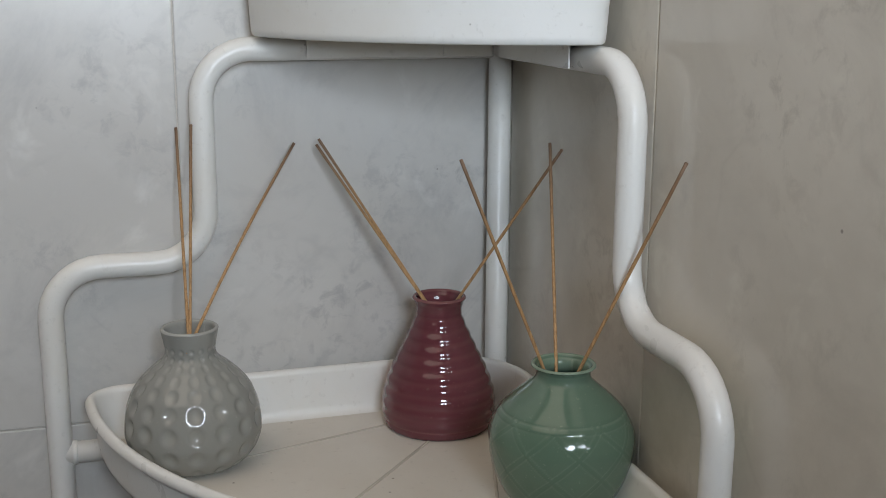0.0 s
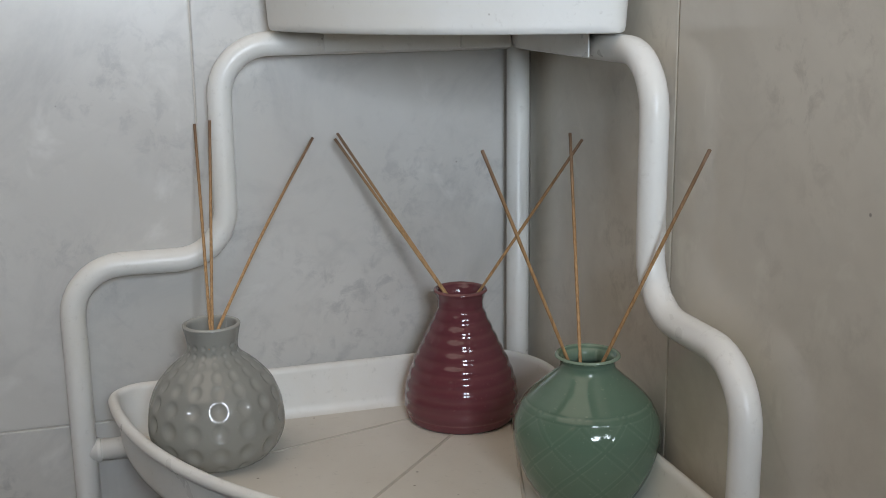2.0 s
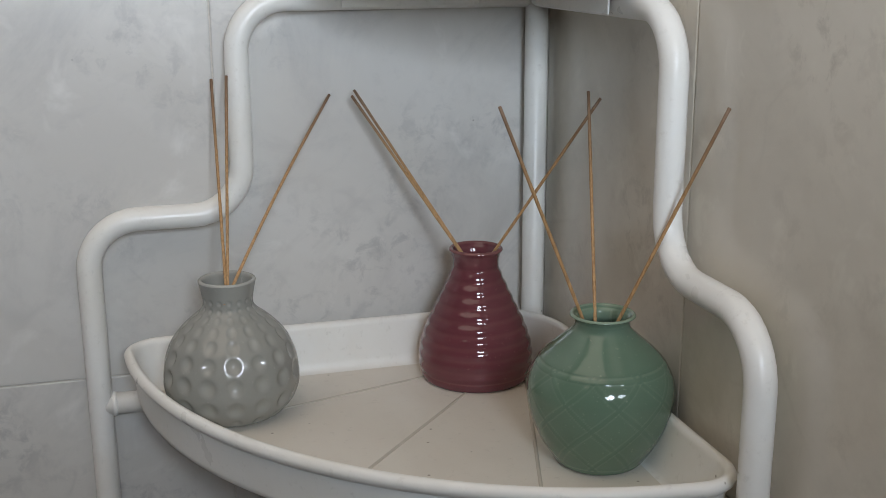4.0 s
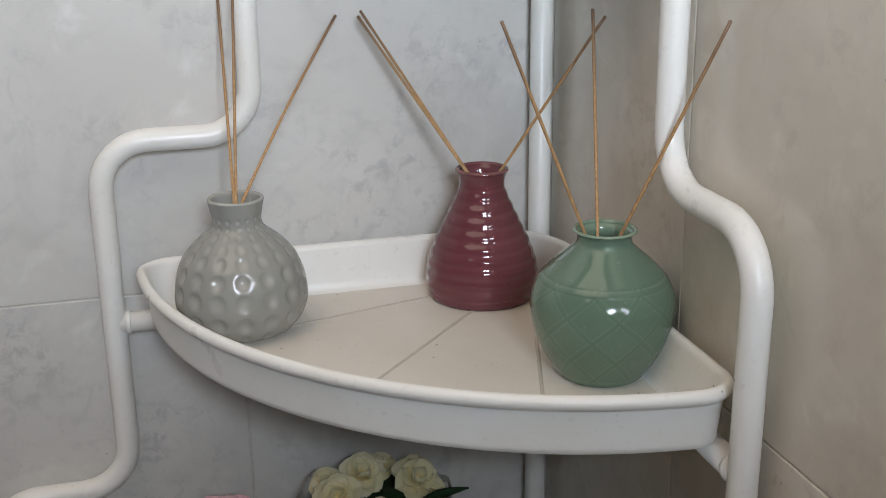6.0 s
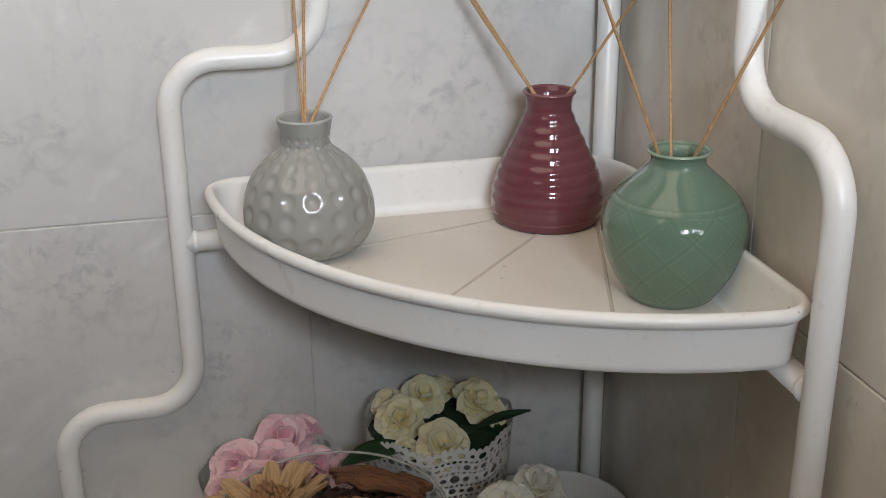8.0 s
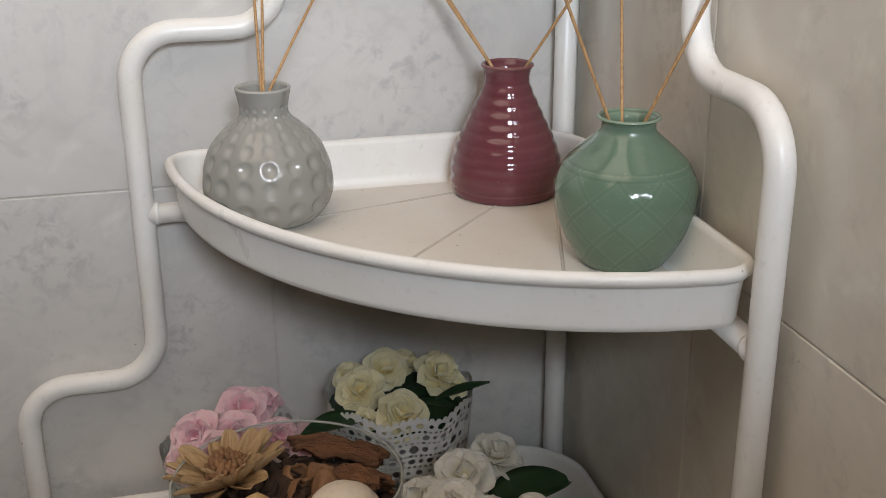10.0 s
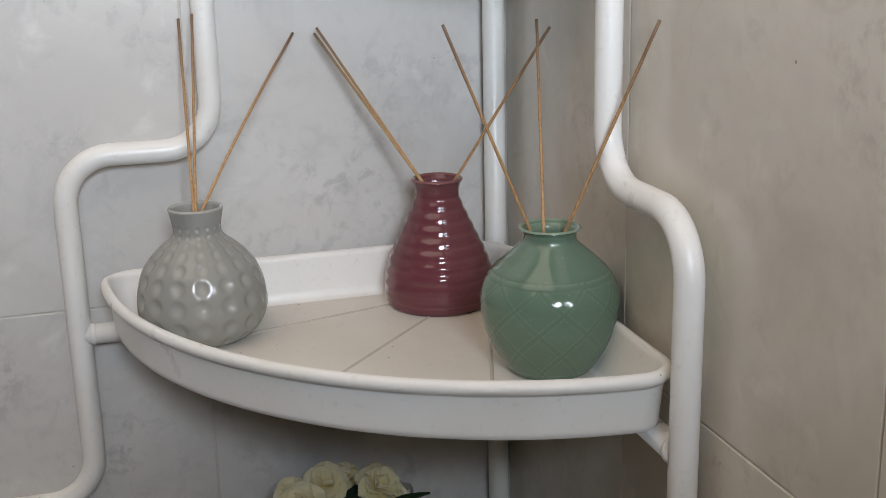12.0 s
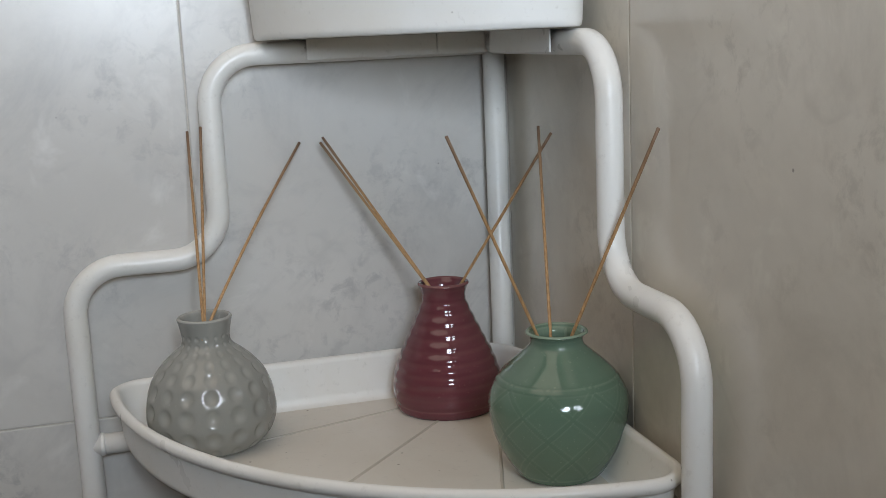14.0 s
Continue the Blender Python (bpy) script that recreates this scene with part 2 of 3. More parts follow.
def lathe(profile, sides, shape=None):
    """Turned body; shape(angle, radius, height) may alter the radius."""
    bm = bmesh.new()
    rings = []
    for q in profile:
        ring = []
        for k in range(sides):
            a = 2 * math.pi * k / sides
            r = shape(a, q[0], q[1]) if shape else q[0]
            ring.append(bm.verts.new((r * math.cos(a), r * math.sin(a), q[1])))
        rings.append(ring)
    for a, b in zip(rings, rings[1:]):
        for k in range(sides):
            bm.faces.new((a[k], a[(k + 1) % sides], b[(k + 1) % sides], b[k]))
    bm.faces.new(rings[0][::-1])
    bm.faces.new(rings[-1])
    return bm


# ---------------------------------------------------------------- the room
def wall(name, bm, mat, label):
    ob = new(name, finish(bm, name, mat, False))
    return tagged(ob, label, "wall", kind="structure")


wall_left = wall("wall_left", box(ROOM_X - 0.12, 0.0012, 0, 0.128, 0.13, ROOM_Z), GROUT, "bathroom wall clad in pale marbled glazed tiles")
wall_right = wall("wall_right", box(0.0012, ROOM_Y - 0.12, 0, 0.128, 0.0012, ROOM_Z), GROUT, "bathroom wall clad in glossy marbled tiles, greige partly from lighting put into the colour")
wall_far = wall("wall_far", box(ROOM_X - 0.12, ROOM_Y - 0.12, 0, ROOM_X, 0.0012, ROOM_Z), PLASTER, "plain warm painted bathroom wall")
# unseen panel, added to keep low window light off the lower tray
wall("wall_half", box(ROOM_X, -1.04, 0, 0.0, -0.95, 1.332), BLOCKER_DARK, "plain dark half-height panel added to block low window light")
# the wall with the window, in four pieces round the opening
for nm, b in (("wall_window_below", (ROOM_X, ROOM_Y - 0.12, 0, 0.008, ROOM_Y, WIN_Z - WIN_H / 2)),
              ("wall_window_above", (ROOM_X, ROOM_Y - 0.12, WIN_Z + WIN_H / 2, 0.008, ROOM_Y, ROOM_Z)),
              ("wall_window_side_a", (ROOM_X, ROOM_Y - 0.12, WIN_Z - WIN_H / 2, WIN_X - WIN_W / 2, ROOM_Y, WIN_Z + WIN_H / 2)),
              ("wall_window_side_b", (WIN_X + WIN_W / 2, ROOM_Y - 0.12, WIN_Z - WIN_H / 2, 0.008, ROOM_Y, WIN_Z + WIN_H / 2))):
    wall(nm, box(*b), PLASTER, "plain painted wall beside the bathroom window")
tagged(new("floor", finish(box(ROOM_X, ROOM_Y, -0.1, 0.008, 0.008, 0), "floor", FLOOR_TILE, False)), "brown tiled bathroom floor", "floor", kind="structure")
# ceiling in four pieces round the added opening of the fill lamp
bm = bmesh.new()
for x0, y0, x1, y1 in ((ROOM_X, ROOM_Y, ROOF_FILL_X - ROOF_FILL_W / 2, 0.0012), (ROOF_FILL_X + ROOF_FILL_W / 2, ROOM_Y, 0.0012, 0.0012), (ROOF_FILL_X - ROOF_FILL_W / 2, ROOM_Y, ROOF_FILL_X + ROOF_FILL_W / 2, ROOF_FILL_Y - ROOF_FILL_W / 2), (ROOF_FILL_X - ROOF_FILL_W / 2, ROOF_FILL_Y + ROOF_FILL_W / 2, ROOF_FILL_X + ROOF_FILL_W / 2, 0.0012)):
    piece = box(x0, y0, ROOM_Z, x1, y1, ROOM_Z + 0.1)
    me = bpy.data.meshes.new("piece")
    piece.to_mesh(me)
    piece.free()
    bm.from_mesh(me)
    bpy.data.meshes.remove(me)
tagged(new("ceiling", finish(bm, "ceiling", PLASTER, False)), "plain painted ceiling with a made-up square opening for a fill lamp", "ceiling", kind="structure")
window = tagged(new("window_1"), "white framed two-pane bathroom window", "window", kind="structure")
window.location = (WIN_X, ROOM_Y - 0.03, WIN_Z)
for x0, z0, x1, z1 in ((-WIN_W / 2, -WIN_H / 2, -WIN_W / 2 + 0.05, WIN_H / 2), (WIN_W / 2 - 0.05, -WIN_H / 2, WIN_W / 2, WIN_H / 2),
                       (-WIN_W / 2 + 0.05, -WIN_H / 2, WIN_W / 2 - 0.05, -WIN_H / 2 + 0.05), (-WIN_W / 2 + 0.05, WIN_H / 2 - 0.05, WIN_W / 2 - 0.05, WIN_H / 2)):
    part("window_frame", box(x0, -0.03, z0, x1, 0.03, z1, 0.004), WHITE, window)
part("mullion", box(-0.03, 0.03, -WIN_H / 2 + 0.05, 0.03, 0.075, WIN_H / 2 - 0.05, 0.004), WHITE, window)

# ---------------------------------------------------------------- corner shelf
TUBE = 0.0081
GAP = 0.0152
shelf = thing("corner_shelf", "white enamelled steel corner shelf with quarter-round trays", "shelf")
STEPS = [(GAP, 1.2758), (0.2268, 1.2758), (0.2268, 1.1331), (0.3315, 1.1331), (0.3315, 0.8743), (0.430, 0.8743), (0.430, 0.0)]
for flip in (False, True):
    path = [(-s, -GAP, z) if not flip else (-GAP, -s, z) for s, z in STEPS]
    bm = bmesh.new()
    sweep(bm, rounded(path, 0.034), TUBE)
    part("side_frame", bm, WHITE, shelf)
bm = bmesh.new()
sweep(bm, [(-GAP, -GAP, 0.0), (-GAP, -GAP, 1.8)], TUBE)
part("back_post", bm, WHITE, shelf)
for z, reach in ((1.0030, 0.3315), (0.7250, 0.43)):
    for flip in (False, True):
        a, b = ((-GAP - TUBE, -GAP, z), (-reach, -GAP, z))
        if flip:
            a, b = (a[1], a[0], z), (b[1], b[0], z)
        bm = bmesh.new()
        sweep(bm, [a, b], TUBE * 0.93)
        bar = part("cross_bar", bm, WHITE, shelf)
        # a bead of weld where the bar meets the upright
        d = (Vector(a) - Vector(b)).normalized()
        bm = bmesh.new()
        sweep(bm, [Vector(b) + d * s for s in (0.0075, 0.0088, 0.0102, 0.0112)], [0.0079, 0.0085, 0.0083, 0.0078])
        part("weld", bm, WHITE, bar, "small rough weld bead")


def outline(inset, radius, end, corner, steps=72):
    """Points and outward normals of a quarter disc in the corner, with rounded corners."""
    pts = []
    u = math.sqrt((radius - end) ** 2 - end ** 2)
    turn = math.atan2(end, u)

    def arc(cx, cy, r, a0, a1, n):
        for k in range(n + 1):
            a = a0 + (a1 - a0) * k / n
            pts.append((Vector((cx + r * math.cos(a), cy + r * math.sin(a))), Vector((math.cos(a), math.sin(a)))))

    arc(u, end, end, -math.pi / 2, turn, 12)
    arc(0, 0, radius, turn, math.pi / 2 - turn, steps)
    arc(end, u, end, math.pi / 2 - turn, math.pi, 12)
    arc(corner, corner, corner, math.pi, 1.5 * math.pi, 14)
    pts = [a for a, b in zip(pts, pts[1:] + pts[:1]) if (a[0] - b[0]).length > 1e-6]
    return [(Vector((-inset - p.x, -inset - p.y)), Vector((-n.x, -n.y))) for p, n in pts]


def tray(z0, radius, height, ridges=True, side_x=0.0075, side_y=0.0165, squeeze=1.0, flare=1.0, floor=0.002):
    ring = [(Vector((p.x * squeeze - side_x, p.y - side_y)), n) for p, n in outline(0.0, radius, 0.021, 0.055)]
    h = height
    prof = [(0.0108, 0), (0.0075, 0.001), (0.0060, 0.004), (0.00585, 0.0052), (0.0034, h * 0.5), (0.00095, h - 0.0106), (0.0008, h - 0.0092), (-0.0018, h - 0.0086), (-0.0040, h - 0.0062), (-0.0044, h - 0.0038),
            (-0.0030, h - 0.0012), (-0.0004, h), (0.0016, h - 0.0010), (0.0026, h - 0.0034), (0.0028, h - 0.0046), (0.0048, h * 0.5), (0.0070, floor + 0.0082), (0.0072, floor + 0.0070), (0.0086, floor + 0.0028), (0.0100, floor + 0.0007), (0.0122, floor)]
    bm = bmesh.new()
    prof = [(o * flare, z) if o > 0 else (o, z) for o, z in prof[:7]] + prof[7:]
    rings = [[bm.verts.new((p.x - n.x * o, p.y - n.y * o, z0 + z)) for p, n in ring] for o, z in prof]
    m = len(ring)
    for a, b in zip(rings, rings[1:]):
        for k in range(m):
            bm.faces.new((a[k], a[(k + 1) % m], b[(k + 1) % m], b[k]))
    bm.faces.new(rings[0][::-1])
    if not ridges:
        bm.faces.new(rings[-1])
    base = [v.co.copy() for v in rings[-1]]
    ob = part("tray", bm, WHITE, shelf, "quarter-round tray with a rolled rim and pressed floor")
    if ridges:
        bm = bmesh.new()
        bm.faces.new([bm.verts.new(v) for v in base])
        part("tray_floor", bm, DULL_CREAM, ob, "duller cream-white enamel floor of the tray")
    if ridges:
        # ridges in the darker enamel draw the shaded crease lines
        for ang, ox, oy in ((15.6, -0.012, -0.026), (47.2, -0.014, -0.008), (73.0, -0.022, -0.012)):
            c, s = math.cos(radians(ang)), math.sin(radians(ang))
            bm = bmesh.new()
            pts = [(ox - c * d, oy - s * d, z0 + floor - 0.0004) for d in (0.06, 0.07, radius * 0.6, radius - 0.055, radius - 0.045)]
            sweep(bm, pts, [0.0003, 0.0013, 0.0013, 0.0013, 0.0003], 10)
            part("pressed_ridge", bm, GROOVE, ob, "low pressed ridge with the shade of its crease painted darker")
    return ob


tray(1.0116, 0.3040, 0.0367, True, 0.0120, 0.0145, 0.980, 0.45, 0.0019)
tray(1.2848, 0.1900, 0.0460, False, 0.0080, 0.0080, 1.0, 0.45)
tray(0.7334, 0.414, 0.0400, False)
# folded metal cleats that hold the upper tray to its bars
for flip, spans in ((False, ((0.0250, 0.0610, 0.0110), (0.0614, 0.1570, 0.0104))), (True, ((0.0395, 0.1605, 0.0104),))):
    for s0, s1, proud in spans:
        a = (-s1, -GAP - proud, 1.2697, -s0, -GAP - proud + 0.0012, 1.2846)
        b = a if not flip else (a[1], a[0], a[2], a[4], a[3], a[5])
        part("cleat", box(*b, 0.0004), WHITE, shelf, "flat folded sheet-metal cleat", smooth=False)

# ---------------------------------------------------------------- vases
FLOOR_Z = 1.0136
GREY_SIZE, RED_SIZE = 1.055, 1.055


def grey_shape(a, r, z):
    rows = ((0.0055, 0.0040), (0.0175, 0.0058), (0.0325, 0.0060), (0.0455, 0.0052), (0.0557, 0.0042), (0.0630, 0.0032), (0.0688, 0.0023), (0.0737, 0.0018), (0.0790, 0.0020))
    out = r
    step = 2 * math.pi / 16
    da = ((a - 0.347 + step / 2) % step - step / 2) * r
    for zc, rad in rows:
        rr = 0.92 * min(rad, 0.40 * step * r)
        d = math.hypot(da / rr, (z - zc) / rad)
        if d < 1.1:
            out -= 0.42 * rr * (1 - (d / 1.1) ** 2) ** 1.5
    return out


def vase_body(stops, height, wall_t, fine, sides, shape=None, ripple=None):
    prof = smooth_profile(stops, fine)
    if ripple:
        prof = [Vector((q[0] + ripple(q[1]), q[1])) for q in prof]
    r, z = prof[-1]
    # rounded lip, then the inner wall down to the bottom
    lip = [Vector((r - wall_t / 2 + wall_t / 2 * math.cos(a), z + wall_t / 2 * math.sin(a))) for a in (0.5, 1.0, 1.57, 2.2, 2.8)]
    inner = [Vector((max(q[0] - wall_t, 0.004), q[1])) for q in prof[::-1][2::3] if q[1] > 0.005]
    outer = [Vector((prof[0][0] - 0.002, 0.0))] + prof
    full = outer + lip + inner
    count = len(outer)

    made = []
    for first, last in ((0, count), (count - 1, len(full))):
        bm = bmesh.new()
        rings = []
        for i, q in list(enumerate(full))[first:last]:
            ring = []
            for k in range(sides):
                a = 2 * math.pi * k / sides
                rad = shape(a, q[0], q[1]) if shape and 0 < i < count - 3 else q[0]
                ring.append(bm.verts.new((rad * math.cos(a), rad * math.sin(a), q[1])))
            rings.append(ring)
        for a, b in zip(rings, rings[1:]):
            for k in range(sides):
                bm.faces.new((a[k], a[(k + 1) % sides], b[(k + 1) % sides], b[k]))
        bm.faces.new(rings[-1] if first else rings[0][::-1])
        made.append(bm)
    return made


def vase(label, place, size, mat, *shape):
    """A glazed vase: its outer body, and the lip with the hollow inside."""
    ob = thing("vase", label, "vase", (*place, FLOOR_Z), "vases on the tray")
    body, lip = vase_body(*shape)
    part("body", body, mat, ob).scale = size
    part("lip", lip, mat, ob, "rounded glazed lip and hollow neck").scale = size
    return ob


GREY_AT, RED_AT, GREEN_AT = (-0.2460, -0.0772), (-0.0735, -0.0585), (-0.0448, -0.2105)
grey = vase("round grey glazed vase with a dimpled surface and flared neck", GREY_AT, (GREY_SIZE, GREY_SIZE, 0.995), GREY_GLAZE, [(.024, 0), (.031, .003), (.037, .010), (.0405, .018), (.0416, .025), (.0405, .037), (.0362, .050), (.0296, .0595), (.0232, .066), (.0174, .0710), (.0152, .0755), (.0157, .082), (.0174, .0905)],
     .0905, .0028, 150, 252, grey_shape)
red = vase("conical maroon glazed vase with horizontal throwing ribs", RED_AT, (RED_SIZE, RED_SIZE, 1.0), RED_GLAZE, [(.0345, 0), (.0365, .0025), (.0376, .009), (.0380, .0165), (.0366, .027), (.0325, .040), (.0268, .053), (.0205, .067), (.0163, .077), (.0150, .0835), (.0160, .089), (.0178, .0925)],
     .0925, .0030, 150, 96, None, lambda z: 0.00026 * math.sin(2 * math.pi * z / 0.0082) if 0.006 < z < 0.082 else 0.0)


def green_shape(a, r, z):
    if not 0.004 < z < 0.0645:
        return r
    n, out = 9, r
    u = a * n / (2 * math.pi)
    v = (0.062 - z) / 0.0275
    for w in (u + v, u - v):
        d = abs((w + 0.5) % 1 - 0.5) * (2 * math.pi * r / n)
        out += 0.00020 * max(0.0, 1 - (d / 0.0015) ** 2) ** 1.5
    out += 0.00026 * max(0.0, 1 - ((z - 0.0622) / 0.0014) ** 2)
    return out - 0.0003


green = vase("bulbous celadon green vase with an incised diamond lattice", GREEN_AT, (1, 1, 1), GREEN_GLAZE, [(.0225, 0), (.0258, .0015), (.0306, .0080), (.0358, .0165), (.0400, .0265), (.0424, .0365), (.0433, .0455), (.0428, .0510), (.0406, .0570), (.0362, .0640), (.0290, .0712), (.0213, .0778), (.0168, .0822), (.0160, .0860), (.0172, .0888), (.0190, .0900)],
     .090, .0026, 170, 252, green_shape)


def reed(foot, tip, bow=0.0, thick=0.00102):
    """A thin rattan stick from inside a vase to its tip, slightly bowed."""
    a, b = Vector(foot), Vector(tip)
    d = b - a
    side = Vector((d.z, 0, -d.x)).normalized() if abs(d.x) > abs(d.y) else Vector((0, d.z, -d.y)).normalized()
    ob = thing("reed", "thin tan rattan diffuser reed standing in a vase", "reed", a, "diffuser reeds")
    n = 14
    bm = bmesh.new()
    pts = [d * (k / n) + side * (bow * math.sin(math.pi * k / n)) for k in range(n + 1)]
    sweep(bm, pts, [thick * (1 + 0.06 * math.sin(k * 2.1 + a.x * 90)) for k in range(n + 1)], 10)
    part("stick", bm, REED, ob)


def reed_through(lip, tip, depth=0.12, bow=0.0):
    """Carry the line from tip through the lip down into the vase."""
    lip, tip = Vector(lip), Vector(tip)
    reed(lip + (lip - tip) * depth, tip, bow)


reed_through((-0.2472, -0.0820, 1.1045), (-0.2434, -0.0060, 1.2233))
reed_through((-0.2461, -0.0838, 1.1045), (-0.2350, -0.0255, 1.2274))
reed_through((-0.2406, -0.0835, 1.1045), (-0.1643, -0.0101, 1.2106), bow=-0.002)
reed_through((-0.0855, -0.0570, 1.1075), (-0.1484, -0.0171, 1.2140))
reed_through((-0.0865, -0.0600, 1.1075), (-0.1505, -0.0190, 1.2105))
reed_through((-0.0610, -0.0660, 1.1075), (-0.0098, -0.1184, 1.2152))
reed_through((-0.0573, -0.2075, 1.1045), (-0.1117, -0.2201, 1.2272))
reed_through((-0.0440, -0.1980, 1.0980), (-0.0232, -0.1299, 1.2213))
reed_through((-0.0365, -0.2175, 1.1045), (-0.0035, -0.2665, 1.2280))

# ---------------------------------------------------------------- lower tray: flowers, bowl, dried things
LOW_Z, FILL_Z = 0.7355, 0.7435


def petal_mat(name, base, mid, tip, rough=0.62, streak=0.07, relief=0.12):
    """Dyed fabric petal: one tint at the foot, another towards the tip, with fine weave."""
    mat, nt, p = material(name)
    tc = nt.nodes.new("ShaderNodeTexCoord")
    sep = nt.nodes.new("ShaderNodeSeparateXYZ")
    nt.links.new(tc.outputs["Generated"], sep.inputs[0])
    col = ramp(nt, sep.outputs["Y"], (0.0, base), (0.45, mid), (1.0, tip))
    v = coords(nt)
    info = nt.nodes.new("ShaderNodeObjectInfo")
    col = mix(nt, ramp(nt, info.outputs["Random"], (0, (0, 0, 0)), (1, (0.5, 0.5, 0.5))), col, tuple(c * 0.94 for c in mid))
    col = mix(nt, ramp(nt, noise_tex(nt, v, 240, 4), (0.5, (0, 0, 0)), (0.8, (0.3, 0.3, 0.3))), col, tuple(c * 0.8 for c in tip))
    col = mix(nt, ramp(nt, noise_tex(nt, coords(nt, (8, 0.6, 1)), 150, 4), (0.45, (0, 0, 0)), (0.7, (streak,) * 3)), col, tuple(c * 0.6 for c in mid))
    nt.links.new(col, p.inputs["Base Color"])
    p.inputs["Roughness"].default_value = rough
    p.inputs["Subsurface Weight"].default_value = 0.25
    p.inputs["Subsurface Radius"].default_value = (0.003, 0.0025, 0.002)
    p.inputs["Subsurface Scale"].default_value = 1.0
    bump(nt, p, noise_tex(nt, coords(nt, (6, 1, 1)), 300, 3), relief, 0.0006)
    return mat


CREAM = petal_mat("cream_petal", (0.84, 0.60, 0.15), (0.88, 0.77, 0.42), (0.88, 0.82, 0.58))
PINK = petal_mat("pink_petal", (0.82, 0.27, 0.40), (0.84, 0.47, 0.53), (0.86, 0.66, 0.65))
IVORY = petal_mat("ivory_petal", (0.78, 0.66, 0.30), (0.82, 0.78, 0.66), (0.84, 0.82, 0.75))
STRAW = petal_mat("straw_petal", (0.30, 0.155, 0.065), (0.45, 0.275, 0.125), (0.55, 0.37, 0.195), 0.7, 0.75, 0.8)
GLASS_RIM, _nt, _p = material("polished_glass_edge")
_p.inputs["Base Color"].default_value = (0.62, 0.62, 0.58, 1)
_p.inputs["Transmission Weight"].default_value, _p.inputs["Roughness"].default_value, _p.inputs["IOR"].default_value = 0.55, 0.12, 1.3
LEAF = plain("leaf_green", (0.014, 0.042, 0.016), (0.032, 0.075, 0.026), 0.42, 70, 0.6, 0.3, 0.0006)
LACE = enamel("lace_white_metal", (0.74, 0.73, 0.70), (0.66, 0.63, 0.57), 0.45)
BARK = plain("coconut_bark", (0.27, 0.115, 0.050), (0.085, 0.036, 0.018), 0.85, 150, 0.9, 1.0, 0.003, (1, 0.10, 1))
POD = plain("dried_pod", (0.30, 0.155, 0.070), (0.15, 0.070, 0.032), 0.75, 80, 0.8, 0.6, 0.001)
DARK = plain("dark_potpourri", (0.075, 0.040, 0.024), (0.035, 0.020, 0.014), 0.85, 90, 0.8, 0.8, 0.001)
PALE = plain("pale_ball", (0.78, 0.68, 0.55), (0.68, 0.55, 0.42), 0.75, 45, 0.5, 0.35, 0.0012)
TANWOOD = plain("tan_wood", (0.62, 0.42, 0.20), (0.50, 0.31, 0.13), 0.7, 35, 0.7, 0.4, 0.001)


def petal_mesh(name, length, width, cup, curl, ruffle, mat, seed, nu=10, nv=10, blunt=0.7, point=False):
    """A petal along +y from its foot, cupped across and curled along; a thin closed sheet."""
    rnd = random.Random(seed)
    ph = rnd.uniform(0, 6)
    bm = bmesh.new()
    sheets = []
    for side in (0, 1):
        rows = []
        for i in range(nu + 1):
            u = math.sin(math.pi / 2 * i / nu)
            if point:
                w = width / 2 * max(0.06, math.sin(math.pi * (0.08 + 0.90 * u)) ** blunt)
            else:
                f = (0.02 + 0.975 * u) ** 1.35
                w = width / 2 * max(math.sqrt(4 * f * (1 - f)), 0.2 * (1 - u))
            row = []
            for j in range(nv + 1):
                v = 2 * j / nv - 1
                wave = ruffle * u * u * (math.sin(4.2 * v + ph) + 0.55 * math.sin(9 * v + 2 * ph) * abs(v))
                z = cup * v * v * w + curl * u * u * length + wave
                y = length * u + 0.4 * wave
                row.append(bm.verts.new((v * w, y, z + (0.00022 if side else 0))))
            rows.append(row)
        sheets.append(rows)
        for a, b in zip(rows, rows[1:]):
            for j in range(nv):
                bm.faces.new((a[j], a[j + 1], b[j + 1], b[j]))
    lo, hi = sheets
    loop = [(i, 0) for i in range(nu + 1)] + [(nu, j) for j in range(1, nv + 1)] + [(i, nv) for i in range(nu - 1, -1, -1)] + [(0, j) for j in range(nv - 1, 0, -1)]
    for (i, j), (k, m) in zip(loop, loop[1:] + loop[:1]):
        bm.faces.new((lo[i][j], lo[k][m], hi[k][m], hi[i][j]))
    return finish(bm, name, mat)


def petal_set(mat, scale=1.0, seed=0):
    return [[petal_mesh("petal", l * scale, w * scale, c, k, r * scale, mat, seed + 7 * i + s) for s in range(3)]
            for i, (l, w, c, k, r) in enumerate(((0.0188, 0.0225, 0.42, -0.30, 0.0012), (0.0160, 0.0195, 0.55, -0.16, 0.0010), (0.0122, 0.0150, 0.75, 0.02, 0.0008)))]


PETALS = {"cream": petal_set(CREAM, 1.0, 1), "pink": petal_set(PINK, 1.08, 50), "ivory": petal_set(IVORY, 1.12, 90)}


